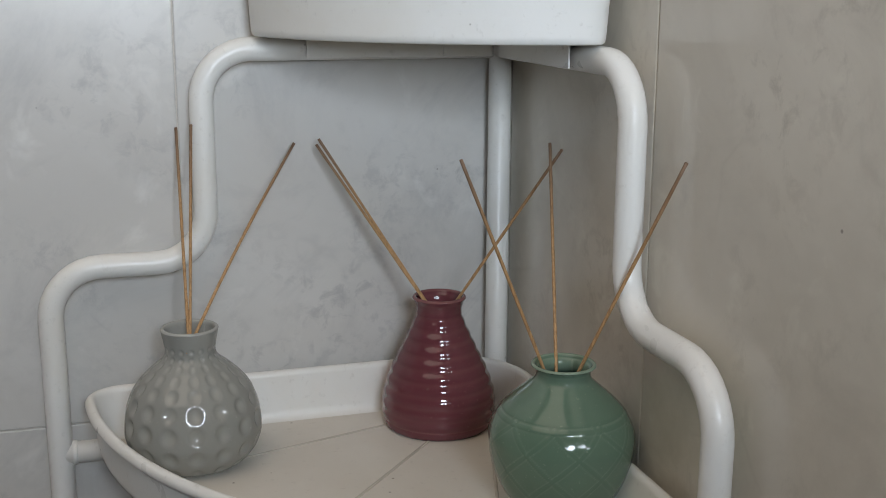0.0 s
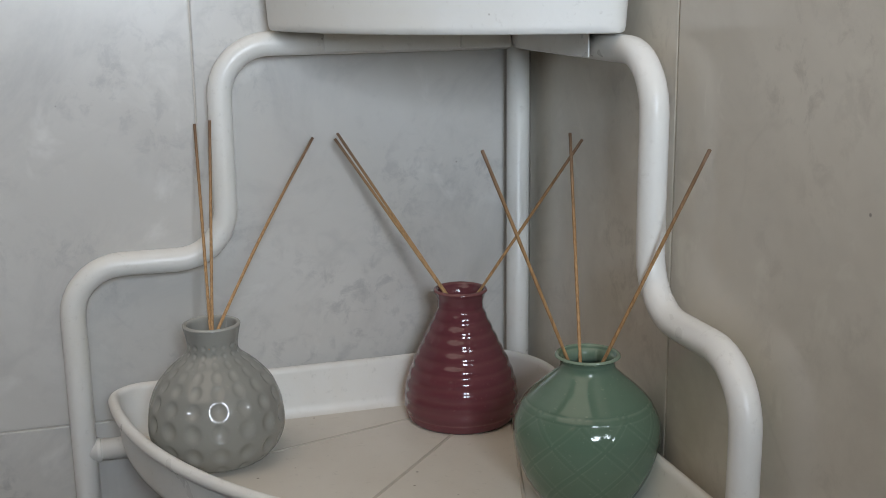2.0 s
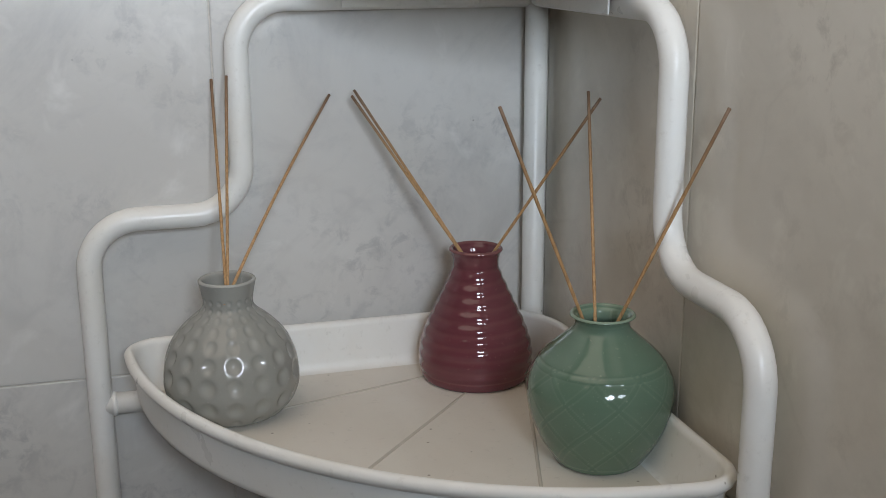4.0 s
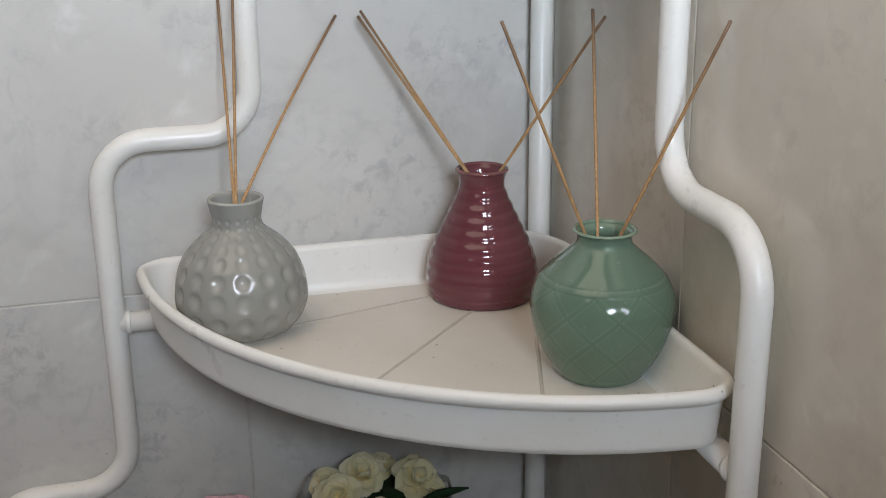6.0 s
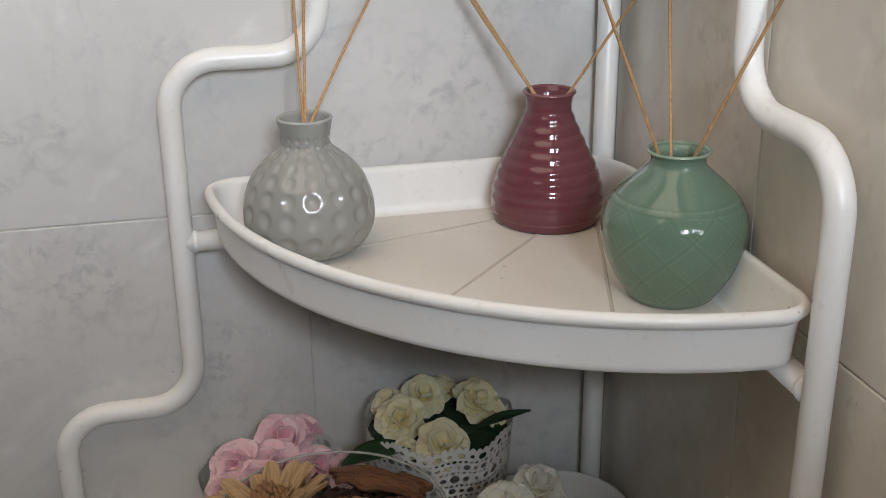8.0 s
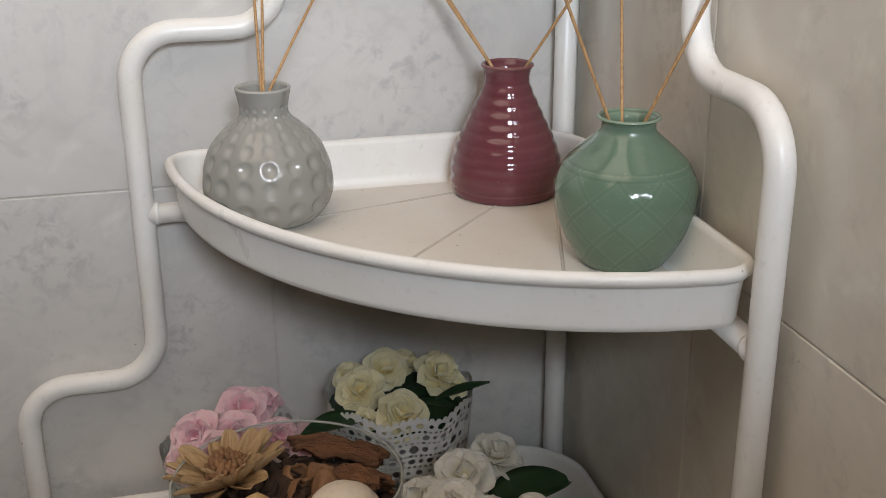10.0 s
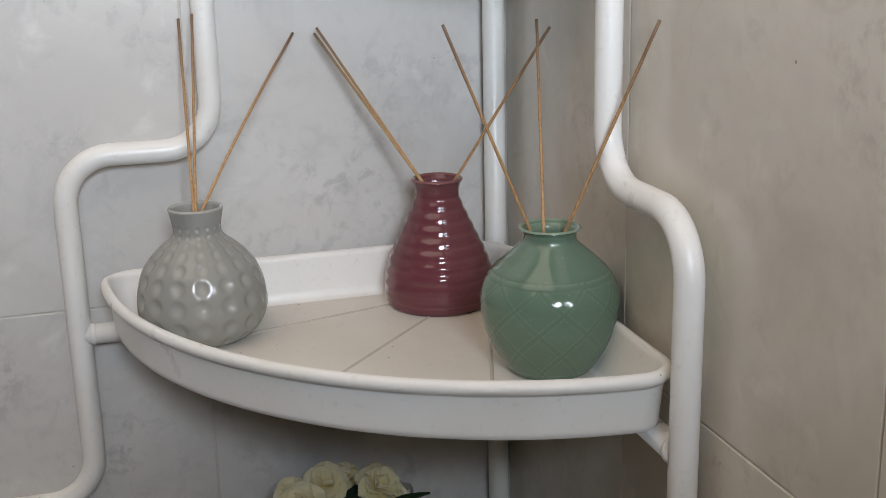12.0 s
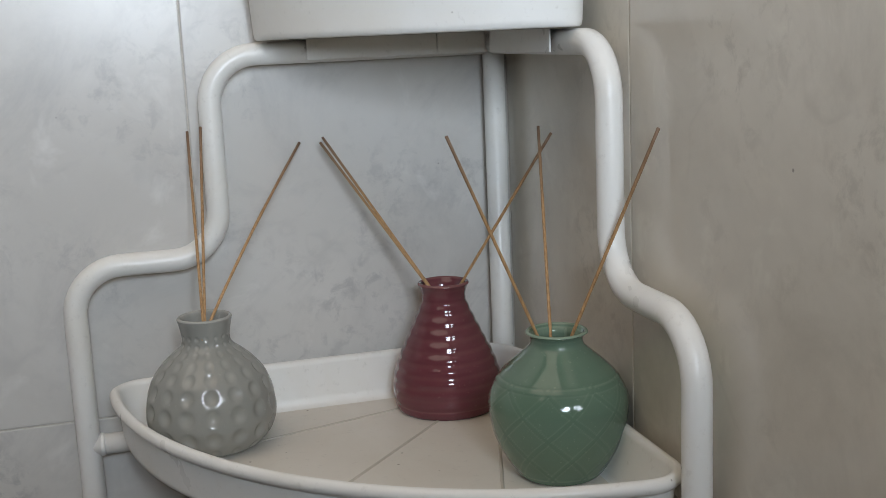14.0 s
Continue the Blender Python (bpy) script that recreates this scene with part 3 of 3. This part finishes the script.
def bloom(parent, place, tint, lean=(0, 0), seed=0, size=1.0, label=""):
    """A fabric flower: a small heart with three whorls of petals."""
    rnd = random.Random(seed)
    bm = bmesh.new()
    bmesh.ops.create_icosphere(bm, subdivisions=2, radius=0.0030 * size)
    for v in bm.verts:
        v.co *= 1 + 0.25 * noise.noise(v.co * 900)
    heart = part("flower", bm, {"cream": CREAM, "pink": PINK, "ivory": IVORY}[tint], parent, label)
    heart.matrix_basis = pose(*place, lean[0], lean[1]) @ pose(0, 0, 0, 0, 0, rnd.uniform(0, 360)) @ Matrix.Scale(size, 4)
    for layer, count, tilt in ((0, 6, 20), (1, 5, 42), (2, 4, 62)):
        for k in range(count):
            ob = new("petal", rnd.choice(PETALS[tint][layer]))
            ob.parent = heart
            ob.matrix_basis = pose(0, 0, -0.002 + 0.001 * layer, 0, 0, 360 * k / count + layer * 31 + rnd.uniform(-14, 14)) @ pose(0, 0.0012, 0, tilt + rnd.uniform(-11, 13), rnd.uniform(-12, 12), 0)
    return heart


def leaf(parent, foot, tip, width, droop=0.1, seed=0, blunt=0.8):
    """A pointed green leaf with a raised midrib."""
    a, b = Vector(foot), Vector(tip)
    me = petal_mesh("leaf", (b - a).length, width, 0.35, -droop, 0.0006, LEAF, seed, 12, 8, blunt, True)
    ob = new("leaf", me)
    ob.parent = parent
    d = (b - a).normalized()
    ob.matrix_basis = Matrix.Translation(a) @ d.to_track_quat("Y", "Z").to_matrix().to_4x4()
    return ob


def lace_pot(parent, radius_top, radius_low, height, seed):
    """Thin pierced metal planter with a beaded, scalloped edge; z = 0 at its base."""
    bm = bmesh.new()

    def at(a, z):
        f = z / height
        r = radius_low + (radius_top - radius_low) * f
        top = max(0.0, (z - 0.6 * height) / (0.4 * height))
        zz = z + 0.0028 * top * math.cos(8 * a)
        return Vector((r * math.cos(a), r * math.sin(a), zz))

    def cell(a0, a1, z0, z1, fill, squash):
        am, zm = (a0 + a1) / 2, (z0 + z1) / 2
        n = 12
        outer, inner = [], []
        for k in range(n):
            t = 2 * math.pi * (k + 0.5) / n
            c, s = math.cos(t), math.sin(t)
            m = max(abs(c), abs(s))
            outer.append(bm.verts.new(at(am + c / m * (a1 - a0) / 2, zm + s / m * (z1 - z0) / 2)))
            inner.append(bm.verts.new(at(am + c * fill * squash * (a1 - a0) / 2, zm + s * fill * (z1 - z0) / 2)))
        for k in range(n):
            bm.faces.new((outer[k], outer[(k + 1) % n], inner[(k + 1) % n], inner[k]))

    rows = [(0.0064, 40, (0.92, 0.55, 0.75, 0.55)), (0.0034, 80, (0.62, 0.80)), (0.0056, 48, (0.88, 0.60)), (0.0032, 80, (0.74, 0.55)), (0.0072, 40, (0.94, 0.66, 0.45, 0.66)),
            (0.0034, 88, (0.68, 0.8)), (0.0054, 48, (0.64, 0.88)), (0.0034, 80, (0.7,)), (0.0066, 40, (0.5, 0.92, 0.5, 0.7)), (0.0034, 80, (0.7,)), (0.0058, 48, (0.86, 0.6)), (0.0034, 80, (0.7, 0.55)), (0.0064, 40, (0.9, 0.6))]
    z = height - 0.0035
    beads = 64
    for k in range(beads):
        a0, a1 = 2 * math.pi * k / beads, 2 * math.pi * (k + 1) / beads
        base = [bm.verts.new(at(a0 + (a1 - a0) * j / 4, z)) for j in range(5)]
        crest = [bm.verts.new(at(a0 + (a1 - a0) * j / 4, z + 0.0012 + 0.0028 * math.sin(math.pi * j / 4) ** 0.7)) for j in range(5)]
        for j in range(4):
            bm.faces.new((base[j], base[j + 1], crest[j + 1], crest[j]))
    for i, (h, n, fills) in enumerate(rows):
        for k in range(n):
            cell(2 * math.pi * (k + 0.37 * i) / n, 2 * math.pi * (k + 1 + 0.37 * i) / n, z - h, z, fills[k % len(fills)], 0.8 if fills[k % len(fills)] < 0.6 else 0.92)
        z -= h
    n = 64
    lo = [bm.verts.new(at(2 * math.pi * k / n, 0)) for k in range(n)]
    hi = [bm.verts.new(at(2 * math.pi * k / n, z)) for k in range(n)]
    for k in range(n):
        bm.faces.new((lo[k], lo[(k + 1) % n], hi[(k + 1) % n], hi[k]))
    bm.faces.new(lo[::-1])
    ob = part("pot", bm, LACE, parent, "white pierced lace-metal planter with scalloped edge")
    solid = ob.modifiers.new("thickness", "SOLIDIFY")
    solid.thickness, solid.offset, solid.use_rim = 0.0007, -1, False
    return ob


def mossy_fill(parent, radius, z, seed):
    """The dark plug of stems and moss inside a planter."""
    bm = bmesh.new()
    rnd = random.Random(seed)
    rings = 7
    prev = None
    for i in range(rings + 1):
        r = radius * i / rings
        ring = [bm.verts.new((r * math.cos(a), r * math.sin(a), z + 0.006 * (1 - (i / rings) ** 2) + rnd.uniform(-0.003, 0.003))) for a in (2 * math.pi * k / 28 for k in range(28))] if i else [bm.verts.new((0, 0, z + 0.006))]
        if prev is not None:
            for k in range(28):
                if len(prev) == 1:
                    bm.faces.new((prev[0], ring[k], ring[(k + 1) % 28]))
                else:
                    bm.faces.new((prev[k], ring[k], ring[(k + 1) % 28], prev[(k + 1) % 28]))
        prev = ring
    part("moss", bm, LEAF, parent, "dark green moss and stems")


def planter(label, place, rt, rl, h, seed):
    ob = thing("flower_pot", label, "flower pot", (*place, LOW_Z), "flower pots on the lower tray")
    lace_pot(ob, rt, rl, h, seed)
    mossy_fill(ob, rt * 0.95, h - 0.014, seed)
    return ob


def local(ob, *p):
    return Vector(p) - ob.location


# cream flowers
CREAM_AT = (-0.1575, -0.0655)
cream = planter("white lace-metal pot filled with cream fabric flowers", CREAM_AT, 0.0562, 0.045, 0.1325, 3)
for i, (x, y, z, lx, ly, s) in enumerate(((-0.187, -0.071, 0.876, 44, -18, 0.98), (-0.164, -0.045, 0.878, 36, -6, 0.92), (-0.126, -0.061, 0.878, 36, 14, 0.98), (-0.1635, -0.1055, 0.871, 40, -2, 1.0),
                                          (-0.190, -0.096, 0.865, 44, -26, 0.55), (-0.146, -0.029, 0.874, 20, 4, 0.70), (-0.1905, -0.044, 0.874, 30, -22, 0.72), (-0.116, -0.066, 0.870, 34, 24, 0.66))):
    bloom(cream, local(cream, x, y, z - 0.006), "cream", (lx, ly), 10 + i, s)
leaf(cream, local(cream, -0.135, -0.090, 0.866), local(cream, -0.0954, -0.0957, 0.880), 0.013, 0.05, 2, 1.1)
leaf(cream, local(cream, -0.152, -0.080, 0.861), local(cream, -0.122, -0.103, 0.869), 0.014, 0.1, 3)
leaf(cream, local(cream, -0.186, -0.098, 0.862), local(cream, -0.237, -0.110, 0.867), 0.026, 0.10, 4, 0.9)
for k in range(16):
    a = k * 0.79
    leaf(cream, local(cream, -0.1535, -0.067, 0.850), local(cream, -0.1535 + 0.030 * math.cos(a), -0.067 + 0.030 * math.sin(a), 0.862), 0.007, 0.2, 20 + k, 1.2)

# pink flowers
PINK_AT = (-0.2797, -0.068)
pink = planter("white lace-metal pot filled with pink fabric flowers", PINK_AT, 0.0560, 0.044, 0.1040, 4)
for i, (x, y, z, lx, ly, s) in enumerate(((-0.273, -0.060, 0.862, 40, 4, 1.0), (-0.281, -0.085, 0.856, 50, -2, 0.95), (-0.307, -0.082, 0.858, 40, -22, 1.0), (-0.294, -0.101, 0.853, 46, -8, 0.9),
                                          (-0.316, -0.098, 0.849, 42, -30, 0.8), (-0.230, -0.088, 0.845, 34, 26, 0.8), (-0.258, -0.045, 0.860, 16, 10, 0.75), (-0.250, -0.082, 0.850, 40, 16, 0.8))):
    bloom(pink, local(pink, x, y, z - 0.004), "pink", (lx, ly), 40 + i, s)

# white flowers in a small crackled glass dish
WHITE_AT = (-0.118, -0.205)
white = thing("flower_dish", "clear crackled glass dish holding ivory fabric flowers", "flower dish", (*WHITE_AT, LOW_Z))
bm = bmesh.new()
ring_n = 72
shell = []
for r, z in ((0.030, 0.0), (0.042, 0.003), (0.048, 0.03), (0.052, 0.075), (0.0535, 0.088), (0.0522, 0.0885), (0.050, 0.075), (0.046, 0.03), (0.040, 0.006), (0.020, 0.005)):
    top = max(0.0, (z - 0.07) / 0.018)
    shell.append([bm.verts.new(((r + 0.0012 * noise.noise(Vector((k * 0.7, z * 80, 1)))) * math.cos(2 * math.pi * k / ring_n), (r + 0.0012 * noise.noise(Vector((k * 0.7, z * 80, 1)))) * math.sin(2 * math.pi * k / ring_n),
                  z + top * 0.005 * noise.noise(Vector((k * 0.35, 0, 5))))) for k in range(ring_n)])
for a, b in zip(shell, shell[1:]):
    for k in range(ring_n):
        bm.faces.new((a[k], a[(k + 1) % ring_n], b[(k + 1) % ring_n], b[k]))
bm.faces.new(shell[0][::-1])
bm.faces.new(shell[-1])
part("dish", bm, GLASS, white, "clear glass with an uneven rim").visible_shadow = False
bm = bmesh.new()
bmesh.ops.create_icosphere(bm, subdivisions=3, radius=0.036)
for v in bm.verts:
    v.co = Vector((v.co.x, v.co.y, v.co.z * 0.7)) * (1 + 0.18 * noise.noise(v.co * 90)) + Vector((0, 0, 0.058))
part("moss", bm, LEAF, white, "dark green leaves and stems")
for i, (x, y, z, lx, ly, s) in enumerate(((-0.112, -0.172, 0.866, 18, 10, 1.10), (-0.139, -0.190, 0.866, 30, -8, 1.12), (-0.155, -0.222, 0.864, 30, -16, 1.15), (-0.106, -0.246, 0.860, 36, 14, 1.1), (-0.168, -0.192, 0.852, 16, -30, 1.05), (-0.128, -0.222, 0.852, 34, 2, 0.9))):
    bloom(white, local(white, x, y, z - 0.004), "ivory", (lx, ly), 70 + i, s * 0.84)
leaf(white, local(white, -0.122, -0.206, 0.846), local(white, -0.072, -0.200, 0.862), 0.040, 0.15, 5, 0.45)
leaf(white, local(white, -0.120, -0.212, 0.848), local(white, -0.104, -0.236, 0.856), 0.016, 0.2, 6)
leaf(white, local(white, -0.128, -0.208, 0.850), local(white, -0.122, -0.238, 0.846), 0.014, 0.2, 7)
leaf(white, local(white, -0.120, -0.215, 0.838), local(white, -0.062, -0.245, 0.838), 0.034, 0.15, 8, 0.5)

# glass bowl of dried flowers and bark
BOWL_AT, BOWL_TOP = (-0.2545, -0.192), 0.880
bowl = thing("glass_bowl", "clear glass bowl filled with brown potpourri", "bowl", (*BOWL_AT, LOW_Z))
H = BOWL_TOP - LOW_Z
prof = [(0.038, 0), (0.044, 0.0015), (0.054, 0.02), (0.064, 0.06), (0.0705, 0.10), (0.0728, H - 0.001), (0.0724, H + 0.0006), (0.0718, H), (0.0716, H - 0.003), (0.0695, 0.10), (0.0630, 0.06), (0.0530, 0.021), (0.043, 0.004), (0.02, 0.0035)]
glass = part("bowl_glass", lathe(prof, 96), GLASS, bowl, "thin clear glass")
glass.visible_shadow = False
bm = bmesh.new()
circle = [(0.0723 * math.cos(2 * math.pi * k / 96), 0.0723 * math.sin(2 * math.pi * k / 96), H) for k in range(97)]
sweep(bm, circle, 0.0009, 10, False)
part("rim", bm, GLASS_RIM, glass, "polished glass edge").visible_shadow = False

rnd = random.Random(12)
bm = bmesh.new()
for k in range(420):
    r, a = 0.064 * math.sqrt(rnd.random()), rnd.uniform(0, 6.283)
    if rnd.random() < 0.35:
        z = rnd.uniform(0.02, 0.10)
        r *= 0.42 + z * 4.2
    else:
        z = 0.114 + 0.010 * (1 - r / 0.064) + rnd.uniform(-0.010, 0.007)
    s = rnd.uniform(0.006, 0.014)
    m = pose(BOWL_AT[0] + r * math.cos(a), BOWL_AT[1] + r * math.sin(a), FILL_Z + z, rnd.uniform(0, 360), rnd.uniform(0, 360), rnd.uniform(0, 360))
    grid = [[bm.verts.new(m @ Vector((s * (i / 3 - 0.5) * rnd.uniform(0.9, 1.1), s * 1.3 * (j / 3 - 0.5), s * 0.8 * ((i / 3 - 0.5) ** 2 + 0.5 * (j / 3 - 0.5) ** 2) * 2 + rnd.uniform(-0.0006, 0.0006)))) for j in range(4)] for i in range(4)]
    for i in range(3):
        for j in range(3):
            bm.faces.new((grid[i][j], grid[i + 1][j], grid[i + 1][j + 1], grid[i][j + 1]))
stuff = new("potpourri", finish(bm, "potpourri", DARK))
solid = stuff.modifiers.new("thickness", "SOLIDIFY")
solid.thickness = 0.0009
tagged(stuff, "dark brown dried flakes filling a glass bowl", "potpourri", kind="stuff")


def bark(label, place, turn, length, width, arch, seed):
    """A curved fibrous strip of coconut husk, along its local y."""
    rn = random.Random(seed)
    ob = thing("bark_piece", label, "bark", place)
    ob.matrix_world = pose(*place, *turn)
    bm = bmesh.new()
    nu, nv = 40, 48
    sheets = []
    for side in (0, 1):
        rows = []
        for i in range(nu + 1):
            u = i / nu
            row = []
            for j in range(nv + 1):
                v = j / nv - 0.5
                w = width * (0.55 + 0.45 * math.sin(math.pi * min(1, 0.25 + 0.75 * u)))
                rough = 0.0040 * noise.noise(Vector((v * 5, u * 5, seed + 3))) + 0.0020 * noise.noise(Vector((v * 22, u * 2.5, seed))) + 0.0009 * noise.noise(Vector((v * 60, u * 6, seed + 9)))
                ragged = 0.014 * noise.noise(Vector((v * 16, seed, 0))) * (1 if u > 0.5 else -1) * abs(2 * u - 1) ** 2
                a = v * arch
                rr = w / arch if arch else w
                row.append(bm.verts.new((rr * math.sin(a), length * (u - 0.5) + ragged, rr * (math.cos(a) - 1) + rough - 0.35 * length * (u - 0.5) ** 2 - (0.003 if side else 0) - (0 if side else 0))))
            rows.append(row)
        sheets.append(rows)
        for a, b in zip(rows, rows[1:]):
            for j in range(nv):
                bm.faces.new((a[j], a[j + 1], b[j + 1], b[j]))
    lo, hi = sheets
    loop = [(i, 0) for i in range(nu + 1)] + [(nu, j) for j in range(1, nv + 1)] + [(i, nv) for i in range(nu - 1, -1, -1)] + [(0, j) for j in range(nv - 1, 0, -1)]
    for (i, j), (k, m) in zip(loop, loop[1:] + loop[:1]):
        bm.faces.new((lo[i][j], lo[k][m], hi[k][m], hi[i][j]))
    part("husk", bm, BARK, ob)
    return ob


bark("curved reddish brown fibrous coconut husk in a glass bowl", (-0.216, -0.158, 0.884), (8, 24, 76), 0.056, 0.034, 2.9, 1)
bark("torn brown strip of coconut husk in a glass bowl", (-0.210, -0.192, 0.881), (-12, 30, 40), 0.042, 0.030, 2.4, 2)


def pod(place, turn, size, seed, mat=POD):
    """A dried half-open seed pod."""
    ob = thing("seed_pod", "dried brown curled seed pod in a glass bowl", "seed pod", place, "seed pods")
    ob.matrix_world = pose(*place, *turn)
    bm = bmesh.new()
    rings = []
    for i in range(9):
        t = 0.15 + 1.75 * i / 8
        rings.append([])
        for k in range(20):
            a = 2 * math.pi * k / 20
            r = size * math.sin(t) * (1 + 0.42 * noise.noise(Vector((math.cos(a) * 1.5, math.sin(a) * 1.5, seed + 1.3 * t))) + 0.12 * noise.noise(Vector((math.cos(a) * 5, math.sin(a) * 5, seed + 4 * t))))
            rings[-1].append(bm.verts.new((r * math.cos(a), r * 0.75 * math.sin(a), -size * math.cos(t) * (1 + 0.15 * math.sin(3 * a + seed)))))
    for a, b in zip(rings, rings[1:]):
        for k in range(20):
            bm.faces.new((a[k], a[(k + 1) % 20], b[(k + 1) % 20], b[k]))
    bm.faces.new(rings[0][::-1])
    o = part("husk", bm, mat, ob)
    s = o.modifiers.new("thickness", "SOLIDIFY")
    s.thickness = 0.0016
    return ob


pod((-0.247, -0.176, 0.871), (40, 30, 20), 0.0105, 1)
pod((-0.248, -0.196, 0.869), (60, -20, 50), 0.0115, 2)
pod((-0.232, -0.178, 0.870), (30, 50, 100), 0.012, 3)
pod((-0.253, -0.222, 0.865), (65, 10, 10), 0.012, 4)
pod((-0.228, -0.196, 0.872), (50, -60, 160), 0.013, 5)
pod((-0.298, -0.206, 0.858), (35, 60, 60), 0.013, 6, DARK)
pod((-0.268, -0.205, 0.862), (25, -40, 30), 0.012, 7, DARK)

ball = thing("wooden_ball", "pale cream carved ball lying in a glass bowl", "ball", (-0.2245, -0.229, 0.8715))
bm = bmesh.new()
bmesh.ops.create_icosphere(bm, subdivisions=4, radius=0.0235)
for v in bm.verts:
    n = v.co.normalized()
    v.co *= 1 + 0.035 * noise.noise(n * 2.3) + 0.012 * noise.noise(n * 7)
    v.co.z *= 0.86
part("ball_body", bm, PALE, ball)

cone = thing("wood_cone", "tan dried wooden shaving in a glass bowl", "wood shaving", (-0.288, -0.216, 0.872))
cone.matrix_world = pose(-0.288, -0.218, 0.868, 60, 14, 62)
bm = bmesh.new()
sweep(bm, [(0, 0, -0.024), (0.001, 0, -0.012), (0.0012, 0, 0.002), (0, 0, 0.014), (0, 0.001, 0.021), (0, 0.001, 0.023)], [0.005, 0.0085, 0.0115, 0.0135, 0.0125, 0.009], 22)
for v in bm.verts:
    v.co += v.co.normalized() * 0.0013 * noise.noise(v.co * 120)
part("shaving", bm, TANWOOD, cone)

# large dried daisy resting on the bowl's edge
daisy = thing("dried_flower", "large straw-coloured dried flower with a seedy brown heart", "dried flower", (-0.2885, -0.168, 0.884))
daisy.matrix_world = pose(-0.2895, -0.176, 0.8690, -9, -8, 12) @ Matrix.Scale(1.12, 4)
straw = [petal_mesh("petal", l, w, c, k, 0.0006, STRAW, 200 + i, 9, 6, 0.75) for i, (l, w, c, k) in enumerate(((0.038, 0.0118, 0.55, 0.10), (0.035, 0.0112, 0.7, 0.16), (0.029, 0.0100, 0.7, 0.12), (0.021, 0.0085, 0.6, 0.05)))]
for count, tilt, kinds, off in ((12, 13, (0, 1), 0), (11, 31, (1, 2), 17), (9, 48, (3, 3), 5)):
    for k in range(count):
        ob = new("petal", straw[rnd.choice(kinds)])
        ob.parent = daisy
        ob.matrix_basis = pose(0, 0, 0, 0, 0, 360 * k / count + off + rnd.uniform(-9, 9)) @ pose(0, 0.003, 0.001, tilt + rnd.uniform(-8, 8), rnd.uniform(-22, 22), 0)
bm = bmesh.new()
for k in range(60):
    r, a = 0.0120 * math.sqrt(k / 60), k * 2.39996
    m = pose(r * math.cos(a), r * math.sin(a), 0.012 + 0.009 * (1 - (r / 0.0120) ** 2) + rnd.uniform(-0.001, 0.001), rnd.uniform(-30, 30), rnd.uniform(-30, 30)) @ Matrix.Diagonal((1, 1, 1.7, 1))
    bmesh.ops.create_icosphere(bm, subdivisions=1, radius=rnd.uniform(0.0015, 0.0023), matrix=m)
part("seed_head", bm, POD, daisy, "clustered brown seeds")

# ---------------------------------------------------------------- wall tiles
TILE_W, TILE_H, JOINT = 0.247, 0.332, 0.0010
_tiles = {}


def tile_mesh(w, h, mat):
    """A glazed tile in the plane y = 0 facing -y, from its lower left corner, with softened edges."""
    key = (round(w, 4), round(h, 4), mat.name)
    if key not in _tiles:
        bm = box(0, 0, 0, w, 0.008, h)
        front = [e for e in bm.edges if all(v.co.y < 0.001 for v in e.verts)]
        bmesh.ops.bevel(bm, geom=front, offset=0.0008, segments=2, affect="EDGES", profile=0.5)
        _tiles[key] = finish(bm, "tile", mat, False)
    return _tiles[key]


def lay(parent, spot, joint, length, row_z, mat):
    """Rows of tiles from the corner (s = 0) to length, with an upright joint at s = joint; spot(s, z) gives a tile's pose."""
    edges = [0.0] + [joint + k * TILE_W for k in range(-1, 20) if 0.01 < joint + k * TILE_W < length - 0.01] + [length]
    rows = [0.0] + [row_z + k * TILE_H for k in range(-4, 6) if 0.02 < row_z + k * TILE_H < ROOM_Z - 0.02] + [ROOM_Z]
    for a, b in zip(edges, edges[1:]):
        for z0, z1 in zip(rows, rows[1:]):
            ob = new("tile", tile_mesh(b - a - JOINT, z1 - z0 - JOINT, mat))
            ob.matrix_world = spot(a, b) @ pose(0, 0, z0 + JOINT / 2)
            ob.parent = parent


lay(wall_left, lambda a, b: pose(-b + JOINT / 2, 0, 0), 0.2419, -ROOM_X, 1.0175, TILE_L)
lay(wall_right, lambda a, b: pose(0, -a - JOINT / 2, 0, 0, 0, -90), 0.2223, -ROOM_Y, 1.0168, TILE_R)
